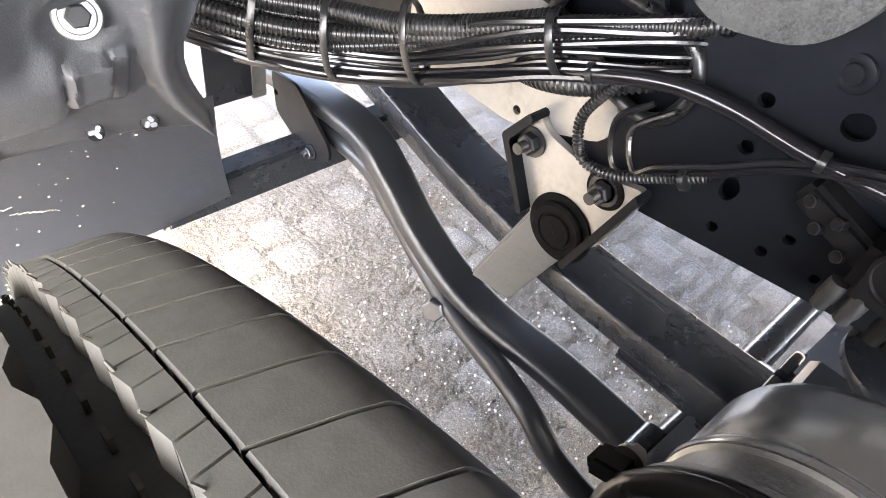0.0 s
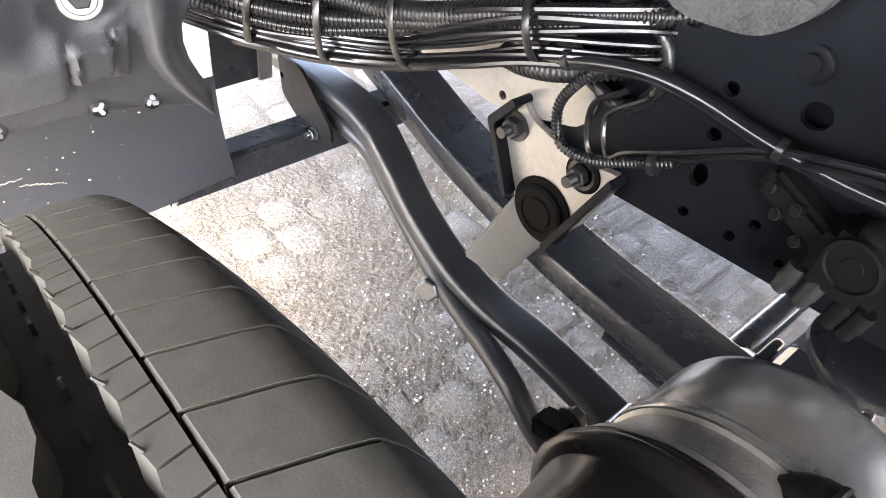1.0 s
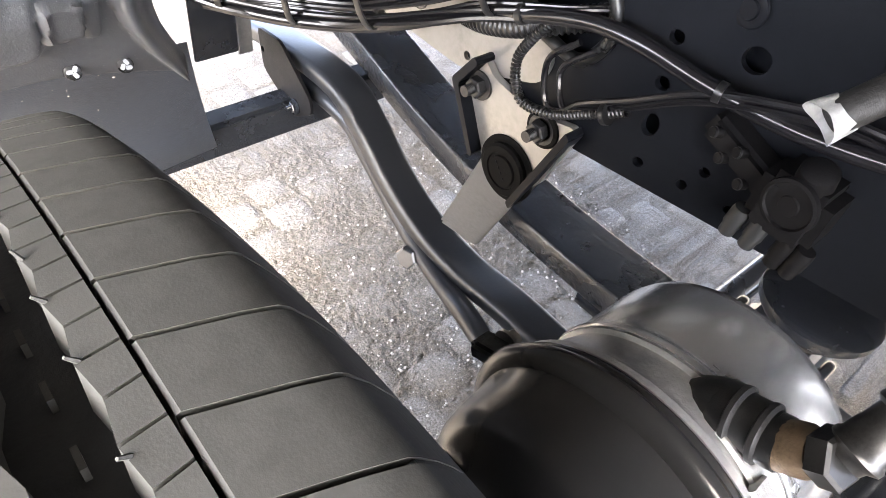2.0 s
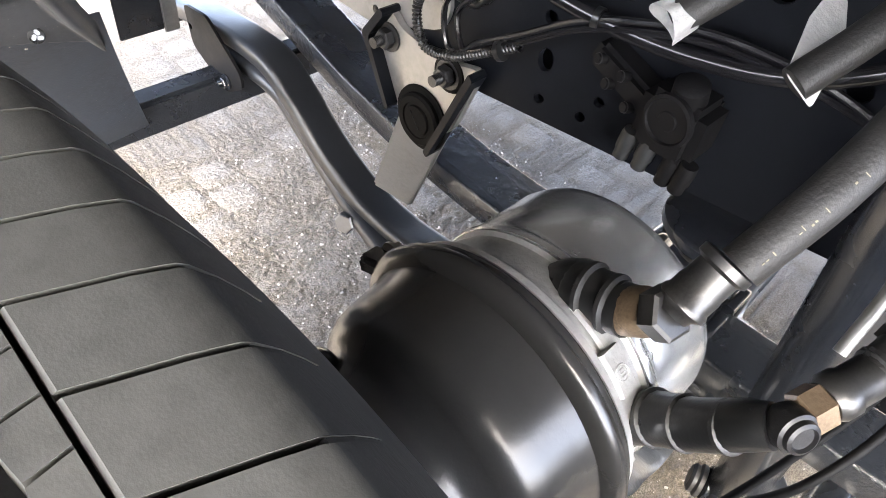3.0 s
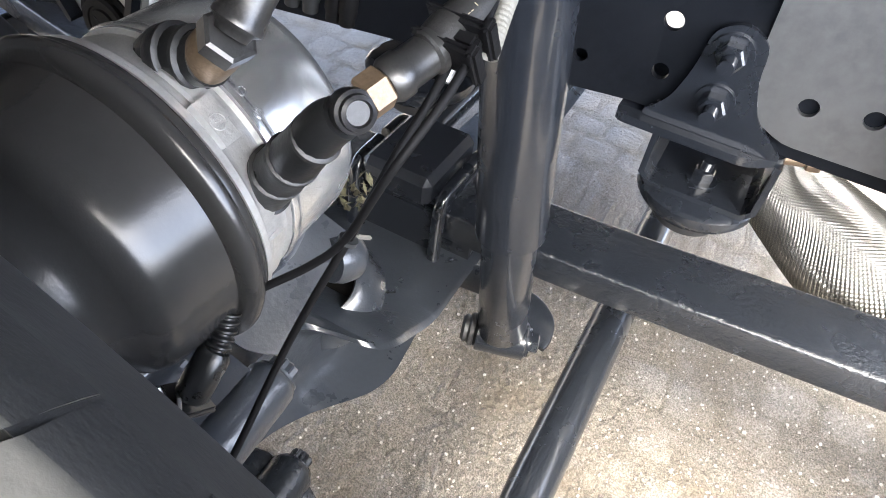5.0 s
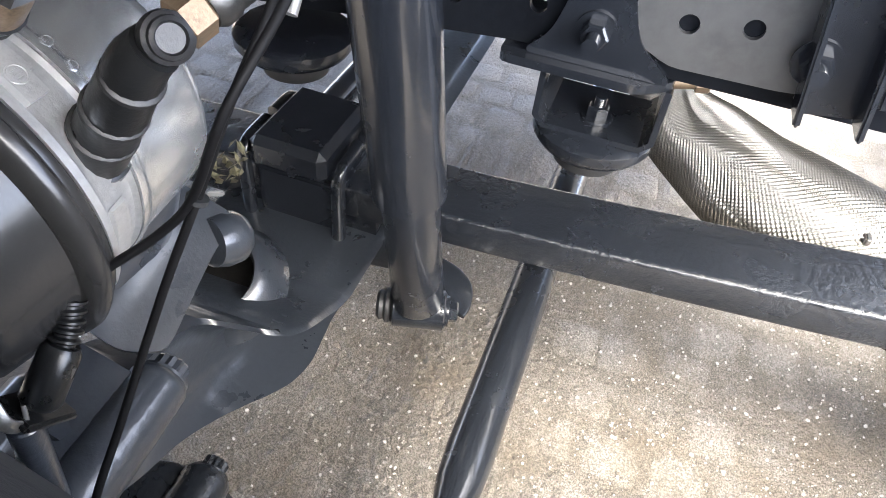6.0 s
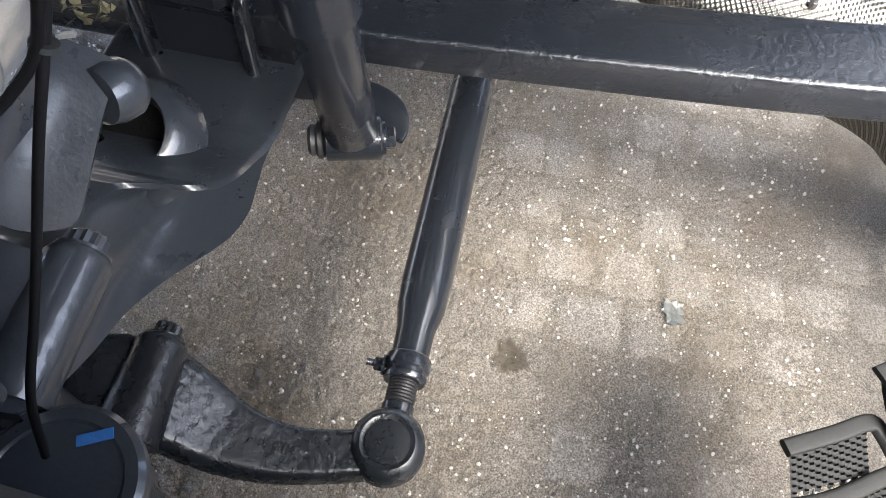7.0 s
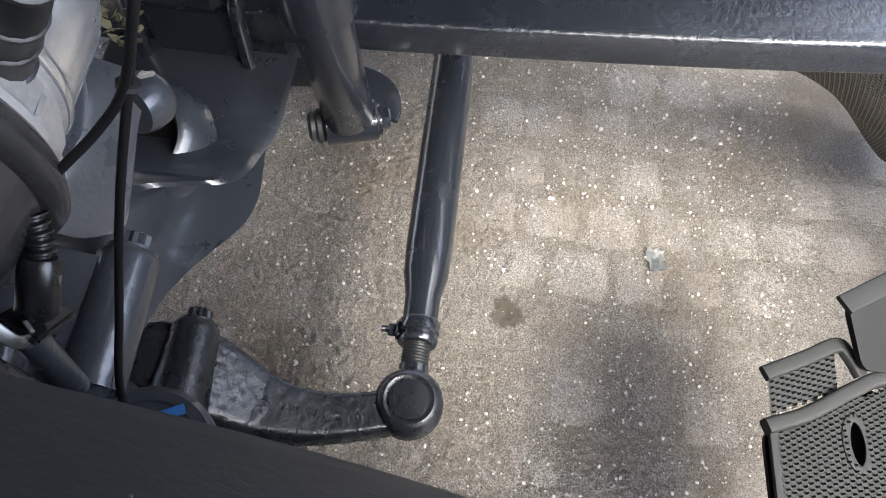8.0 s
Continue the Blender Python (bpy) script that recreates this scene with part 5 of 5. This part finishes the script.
# ---- cables along the rail ----
def harness():
    rnd = random.Random(9)
    core = [(0.33, 0.80, 0.855), (0.37, 0.755, 0.842), (0.42, 0.700, 0.832), (0.47, 0.648, 0.832), (0.52, 0.562, 0.853), (0.545, 0.472, 0.892), (0.565, 0.405, 0.925), (0.600, 0.312, 0.960), (0.665, 0.27, 0.965)]
    t = thing("cable_harness", "thick bundle of black cables tied along the chassis rail", "cable harness")
    k = 0
    for du in (-0.024, -0.016, -0.008, 0.0, 0.008, 0.016):
        for dv in (-0.006, 0.004):
            off = [Vector((rnd.uniform(-0.002, 0.002) + dv * 0.8, du * 0.35, du + rnd.uniform(-0.003, 0.003))) for _ in core]
            part("cable", tube([Vector(p) + o + (Vector((-0.004, 0, 0.012 + 0.35 * du)) if i > 4 else Vector((0, 0, 0))) for i, (p, o) in enumerate(zip(core, off))], rnd.choice((0.0030, 0.0036, 0.0044)), n=8, per=6), CABLE, t)
            k += 1
    for off, r, last in (((-0.010, -0.008, 0.026), 0.0100, 8), ((-0.014, -0.010, 0.012), 0.0072, 8), ((0.010, 0.002, 0.044), 0.0125, 7), ((0.014, 0.006, 0.028), 0.0105, 9)):
        line = [Vector(p) + (Vector(off) if i < 4 else Vector((-0.002, -0.004, 0.008 + off[2] * 0.7)) if i == 4 else Vector((0.002, -0.002, 0.014 + off[2] * 0.45))) for i, p in enumerate(core[:last])]
        part("ribbed_conduit", corrugated(line, r, 0.0056, 0.0016, 14), PLASTIC, t)
    for c in ((0.423, 0.708, 0.842), (0.478, 0.640, 0.842), (0.527, 0.556, 0.866), (0.566, 0.405, 0.930)):
        i = 2 if c[1] > 0.7 else 3 if c[1] > 0.6 else 4 if c[1] > 0.5 else 6
        d = Vector(core[i + 1]) - Vector(core[i - 1])
        m = frame_of(d, (0, 0, 1))
        hh, ww = (0.047, 0.027) if i < 6 else (0.031, 0.020)
        c = Vector(c) + Vector((-0.004, -0.005, 0.007))
        loop = [Vector(c) + m @ Vector((0, math.cos(a) * ww, math.sin(a) * hh)) for a in [2 * math.pi * q / 16 for q in range(17)]]
        part("tie_band", sweep(loop, slab_section(0.0020, 0.0085, 0.0007, 3), up=d, smooth=False), PLASTIC, t)
        part("tie_head", box((0.014, 0.010, 0.012), Vector(c) + m @ Vector((0, ww * 0.95, -hh * 0.45)), m, 0.002), PLASTIC, t)
    t = thing("air_line", "smooth black air line dipping along the chassis rail", "air line", group="lines on the rail")
    part("pipe", tube([(0.40, 0.72, 0.806), (0.47, 0.635, 0.806), (0.53, 0.545, 0.828), (0.562, 0.44, 0.885), (0.572, 0.362, 0.922), (0.585, 0.290, 0.946), (0.592, 0.233, 0.951), (0.606, 0.154, 0.942), (0.618, 0.06, 0.945), (0.635, -0.03, 0.965), (0.66, -0.12, 1.02)], 0.0085, n=14), CABLE, t)
    for p, d in (((0.572, 0.362, 0.922), (0.1, -0.8, 0.35)), ((0.606, 0.154, 0.942), (0.15, -0.95, 0.02))):
        part("pipe_clip", lathe([(0, 0.0088), (0, 0.0105), (0.007, 0.0105), (0.007, 0.0088)], p, d, 16), PLASTIC, t)
    t = thing("ribbed_hose", "ribbed black conduit looping below the cable opening", "conduit", group="lines on the rail")
    part("conduit", corrugated([(0.598, 0.325, 0.935), (0.590, 0.346, 0.905), (0.585, 0.362, 0.865), (0.583, 0.345, 0.828), (0.585, 0.305, 0.832), (0.590, 0.260, 0.858), (0.596, 0.222, 0.882)], 0.0062, 0.0045, 0.0013, 12), PLASTIC, t)
    for k, dz in enumerate((0.0, 0.009)):
        t = thing("signal_cable", "thin black signal cable drooping along the rail to the valve", "cable", group="lines on the rail")
        part("sheath", tube([(0.600 + 0.004 * k, 0.300 - 0.02 * k, 0.915), (0.596, 0.330 - 0.02 * k, 0.880), (0.588, 0.310 - 0.02 * k, 0.838 + dz), (0.588, 0.270, 0.856 + dz), (0.594, 0.223, 0.886 + dz), (0.600, 0.167, 0.925 + dz), (0.606, 0.112, 0.948 + dz), (0.622, 0.04, 0.962 + dz), (0.64, -0.05, 0.955 + dz), (0.665, -0.14, 0.93)], 0.0036, n=8), CABLE, t)
    part("tie_band", lathe([(0, 0.010), (0, 0.0115), (0.006, 0.0115), (0.006, 0.010)], (0.590, 0.243, 0.868), (0.1, -0.85, 0.5), 14), PLASTIC, t)
    t = thing("wide_conduit", "wide ribbed black conduit under the harness", "conduit")
    part("conduit", corrugated([(0.60, 0.46, 0.868), (0.592, 0.42, 0.880), (0.594, 0.375, 0.898), (0.612, 0.335, 0.918), (0.655, 0.30, 0.93)], 0.0145, 0.0065, 0.0020, 16), PLASTIC, t)


def relay_valve():
    t = thing("air_valve", "black air valve with ribbed ports bolted on the rail", "air valve")
    x = 0.632
    part("body", box((0.060, 0.066, 0.062), (x, 0.052, 0.878), bevel=0.010), VALVE, t)
    part("round_cap", lathe([(0, 0.026), (0.005, 0.0255), (0.006, 0.0225), (0.0035, 0.021), (0.0035, 0.010), (0.005, 0.009), (0.005, 0.003)], (x - 0.028, 0.050, 0.890), (-1, 0.1, 0), 32), VALVE, t)
    part("upper_cap", lathe([(0, 0.017), (0.016, 0.016), (0.019, 0.012)], (x - 0.01, 0.048, 0.908), (-0.3, 0, 0.95), 24), VALVE, t)
    for k, y in enumerate((0.086, 0.064, 0.036, 0.020)):
        part("port", lathe([(0, 0.0085), (0.006, 0.0095), (0.022, 0.0095), (0.026, 0.0080), (0.034, 0.0080)], (x - 0.012, y, 0.850), (0, 0.1, -1), 14), VALVE if k > 1 else LINKDARK, t)
    for y, z in ((0.125, 0.880), (0.112, 0.895), (0.140, 0.900), (0.098, 0.868)):
        part("plug", lathe([(0, 0.0055), (0.008, 0.006), (0.012, 0.0045)], (x - 0.008, y, z), (-0.9, 0.3, 0.2), 12), VALVE, t)
        part("plug_ring", lathe([(0.009, 0.0056), (0.0105, 0.0056)], (x - 0.008, y, z), (-0.9, 0.3, 0.2), 12), DARKMET, t)
    part("manifold", box((0.034, 0.085, 0.030), (x + 0.006, 0.115, 0.888), Euler((0.35, 0, 0)).to_matrix(), 0.006), VALVE, t)


def felt_pad():
    t = thing("felt_pad", "dark grey felt sound pad hanging on the rail", "felt pad")
    pts = rounded([(0.380, 1.13), (0.345, 1.055), (0.285, 1.005), (0.205, 1.018), (0.172, 1.055), (0.165, 1.13)], 0.03, 5)
    part("pad", sheet(pts, [], 0.022, lambda a, b, w: Vector((0.588 + 0.1 * (0.28 - a) * (a < 0.28) + w, a, b))), PAD, t, smooth=50)
    part("fixing_stud", lathe([(0, 0.009), (0.003, 0.009), (0.005, 0.005)], (0.5875, 0.285, 1.075), (-1, 0, 0), 14), PLASTIC, t)


def rear_mount():
    t = thing("rail_mount", "grey steel mounting plate with a channel bolted on the rail", "mounting plate")
    pts = rounded([(-0.335, 1.07), (-0.345, 0.850), (-0.362, 0.815), (-0.395, 0.800), (-0.490, 0.802), (-0.60, 0.815), (-0.62, 1.07)], 0.010, 3)
    holes = [circle(-0.400, 0.842, 0.009, 16), circle(-0.452, 0.850, 0.009, 16)]
    part("plate", sheet(pts, holes, 0.006, lambda a, b, w: Vector((0.7175 + w, a, b))), PLATE, t, smooth=30)
    m = Euler((-0.16, 0, 0)).to_matrix()
    ch = part("channel_web", box((0.006, 0.050, 0.30), (0.706, -0.508, 0.945), m, 0.002), CHASSIS, t)
    for y in (-0.483, -0.533):
        part("channel_flange", box((0.038, 0.006, 0.30), (0.690, y, 0.945), m, 0.002), CHASSIS, t)
    bolt(t, (0.7025, -0.505, 0.842), (-1, 0, 0), 0.013, 0.013, stud=0.016)
    part("side_plate", box((0.006, 0.06, 0.27), (0.708, -0.575, 0.95), m, 0.002), CHASSIS, t)
    t = thing("brass_union", "small brass pipe union under the rail", "pipe union")
    hex_nut((0.742, -0.425, 0.779), (0.1, -1, 0.15), 0.0085, 0.014, BRASS, t)
    part("pipe", tube([(0.744, -0.436, 0.780), (0.75, -0.48, 0.786), (0.76, -0.56, 0.79), (0.77, -0.75, 0.80)], 0.0042, n=10), CABLE, t)
    part("tail", rod((0.742, -0.425, 0.779), (0.738, -0.405, 0.776), 0.0060), BRASS, t)


def exhaust():
    t = thing("exhaust_pipe", "silver embossed heat shield wrapped round the exhaust pipe", "exhaust pipe")
    line = [(0.985, -0.385, 0.80), (0.985, -0.395, 0.70), (0.99, -0.425, 0.61), (1.0, -0.500, 0.552), (1.0, -0.60, 0.500), (1.0, -0.745, 0.452), (1.0, -0.92, 0.392), (1.0, -1.08, 0.28), (1.0, -1.20, 0.18)]
    pts = smooth_line(line, 58)
    bm = bmesh.new()
    rings = []
    prev = None
    n = 300
    for i, q in enumerate(pts):
        d = (pts[min(i + 1, len(pts) - 1)] - pts[max(i - 1, 0)]).normalized()
        side = frame_of(d).col[1].copy() if prev is None else (prev - d * prev.dot(d)).normalized()
        prev = side
        top = d.cross(side)
        f = i / (len(pts) - 1)
        r = 0.032 + 0.068 * min(1.0, max(0.0, f - 0.16) * 2.2) ** 0.9
        ring = []
        for k in range(n):
            a = 2 * math.pi * k / n
            rr = r * (1 + 0.10 * math.sin(2 * a + 3 * f) + 0.03 * math.sin(5 * a + 14 * f)) + 0.0034 * math.sin(k * math.pi / 2 + 0.8) * math.sin(i * math.pi / 2 + 0.8) + 0.003 * noise.noise((a * 2, f * 12, 0))
            ring.append(bm.verts.new(q + side * (rr * math.cos(a)) + top * (rr * math.sin(a))))
        rings.append(ring)
    for a, b in zip(rings, rings[1:]):
        for k in range(n):
            bm.faces.new((a[k], a[(k + 1) % n], b[(k + 1) % n], b[k]))
    part("foil_shield", bm, FOIL, t, smooth=80)
    part("seam_clip", box((0.03, 0.008, 0.012), (0.935, -0.72, 0.53), None, 0.002), ZINC, t)
    part("hanger_strap", sweep([(0.985, -0.40, 0.84), (0.90, -0.40, 0.86), (0.80, -0.40, 0.83), (0.737, -0.40, 0.83)], slab_section(0.030, 0.006, 0.002), per=5), CHASSIS, t)
    part("pipe", tube([(0.985, -0.385, 0.80), (0.985, -0.38, 1.0)], 0.036, n=20), CAST, t)


def step_panel():
    t = thing("step_panel", "black perforated step panel with a folded edge", "step panel")
    t.location = (0.0, -0.013, 0.0)
    # perforated sheet, cut cell by cell
    def perforated(o, u, v, nu, nv, cell, hole=None, inside=None):
        bm = bmesh.new()
        u, v = Vector(u).normalized(), Vector(v).normalized()
        w = u.cross(v)
        q = 8
        for i in range(nu):
            for j in range(nv):
                cx, cy = (i + 0.5) * cell + (cell * 0.5 if j % 2 else 0), (j + 0.5) * cell
                if hole and ((cx - hole[0]) / hole[2]) ** 2 + ((cy - hole[1]) / hole[3]) ** 2 < 1:
                    continue
                if inside and not inside(cx, cy):
                    continue
                outer = [(cx + a * cell / 2, cy + b * cell / 2) for a, b in ((1, 0), (1, 1), (0, 1), (-1, 1), (-1, 0), (-1, -1), (0, -1), (1, -1))]
                inner = [(cx + 0.18 * cell * math.cos(2 * math.pi * k / q), cy + 0.18 * cell * math.sin(2 * math.pi * k / q)) for k in range(q)]
                vo = [bm.verts.new(Vector(o) + u * a + v * b) for a, b in outer]
                vi = [bm.verts.new(Vector(o) + u * a + v * b) for a, b in inner]
                vd = [bm.verts.new(Vector(o) + u * a + v * b - w * 0.004) for a, b in inner]
                for k in range(q):
                    bm.faces.new((vo[k], vo[(k + 1) % q], vi[(k + 1) % q], vi[k]))
                    bm.faces.new((vi[k], vi[(k + 1) % q], vd[(k + 1) % q], vd[k]))
        bmesh.ops.remove_doubles(bm, verts=bm.verts, dist=0.0002)
        return bm
    part("perforated_sheet", perforated((0.06, -0.680, 0.437), (1, 0.0, 0.0), (0.10, -1, -0.04), 60, 50, 0.0063, (0.255, 0.092, 0.026, 0.011), lambda a, b: a < 0.262 + 0.42 * b), STEP, t, smooth=0)
    part("backing_tray", slab_between([(0.33, -0.683, 0.415), (0.12, -0.683, 0.415), (0.12, -0.82, 0.409), (0.394, -0.82, 0.409), (0.392, -0.80, 0.41)], 0.006), VALVE, t, smooth=30)
    part("folded_edge", sweep([(0.328, -0.672, 0.442), (0.345, -0.715, 0.446), (0.375, -0.765, 0.450), (0.392, -0.805, 0.452), (0.398, -0.90, 0.452)], slab_section(0.016, 0.018, 0.004), per=6), STEP, t)
    part("perforated_ledge", perforated((0.338, -0.676, 0.448), (1, 0, 0.1), (0.45, -1, 0), 8, 13, 0.0063), STEP, t, smooth=0)
    part("side_strip", sweep([(0.05, -0.6795, 0.437), (0.20, -0.6795, 0.438), (0.335, -0.6795, 0.440)], slab_section(0.008, 0.006, 0.001), per=2), STEP, t)
    part("upper_lip", sweep([(0.380, -0.670, 0.456), (0.402, -0.716, 0.460), (0.420, -0.750, 0.460), (0.412, -0.764, 0.456), (0.392, -0.776, 0.452)], slab_section(0.016, 0.010, 0.003), per=6), STEP, t)
    part("upright", slab_between([(0.450, -0.742, 0.50), (0.392, -0.768, 0.465), (0.396, -0.90, 0.465), (0.545, -0.90, 0.50)], 0.008), VALVE, t, smooth=30)
    o, u, v = Vector((0.06, -0.680, 0.437)), Vector((1, 0, 0)), Vector((0.10, -1, -0.04)).normalized()
    ring = [o + u * (0.255 + 0.027 * math.cos(a)) + v * (0.092 + 0.012 * math.sin(a)) for a in [2 * math.pi * k / 28 for k in range(29)]]
    part("slot_rim", sweep(ring, slab_section(0.009, 0.003, 0.001, 3), up=(0, 0, 1), smooth=False), STEP, t)
    part("upright_lip", sweep([(0.447, -0.739, 0.502), (0.500, -0.826, 0.502), (0.545, -0.902, 0.502)], slab_section(0.022, 0.006, 0.002), per=4), STEP, t)
    part("carrier_arm", sweep([(0.44, -0.86, 0.462), (0.50, -0.93, 0.48), (0.60, -1.05, 0.56), (0.70, -1.12, 0.74), (0.715, -1.15, 0.84)], slab_section(0.05, 0.03, 0.008), per=6), CHASSIS, t)
    return t


# ---- unseen panels added round the wheel well to block light ----
def light_blockers():
    t = thing("unseen_light_blockers", "unseen dark panels added to block light round the wheel well", "cab underside", kind="structure")
    # none of these is in view; sizes and gaps only shape the light
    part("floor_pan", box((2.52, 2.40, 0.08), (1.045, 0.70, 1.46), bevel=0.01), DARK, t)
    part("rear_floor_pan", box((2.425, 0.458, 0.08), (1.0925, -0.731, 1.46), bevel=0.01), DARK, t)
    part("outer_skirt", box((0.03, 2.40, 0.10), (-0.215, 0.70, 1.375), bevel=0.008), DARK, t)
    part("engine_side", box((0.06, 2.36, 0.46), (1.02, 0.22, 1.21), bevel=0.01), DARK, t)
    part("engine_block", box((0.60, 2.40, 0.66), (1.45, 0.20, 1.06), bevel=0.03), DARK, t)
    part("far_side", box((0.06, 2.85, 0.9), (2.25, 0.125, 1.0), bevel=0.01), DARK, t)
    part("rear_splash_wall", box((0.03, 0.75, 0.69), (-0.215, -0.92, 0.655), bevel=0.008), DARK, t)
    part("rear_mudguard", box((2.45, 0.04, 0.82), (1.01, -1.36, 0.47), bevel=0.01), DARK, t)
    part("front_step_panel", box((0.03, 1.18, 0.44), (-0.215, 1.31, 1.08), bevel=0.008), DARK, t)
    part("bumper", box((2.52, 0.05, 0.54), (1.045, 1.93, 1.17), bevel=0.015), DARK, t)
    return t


paving()
crumpled_foil()
chassis_rail()
leaf_spring()
spring_clamp()
axle()
tie_rod()
knuckle()
shock_absorber()
brake_chamber()
caliper()
air_hoses()
capped_hose((0.511, 0.041, 1.020), (0.6, -0.35, 0.5), 0.16, "black hose with its end wrapped in white tape")
capped_hose((0.530, -0.045, 1.008), (0.6, -0.30, 0.55), 0.16, "black hose with a white paper tag at its end", True)
sensor_cables()
moss_tuft()
wheel()
wheel_arch()
mud_flap()
front_cross_bar()
mudguard_bracket()
stabiliser()
drag_link()
link_hanger()
stabiliser_link()
front_plate()
harness()
relay_valve()
felt_pad()
rear_bump_bracket()
bump_stop("bump_stop", (0.765, -0.345, 0.650))
bump_stop("bump_stop", (0.725, -0.010, 0.690))
rear_mount()
exhaust()
step_panel()
light_blockers()
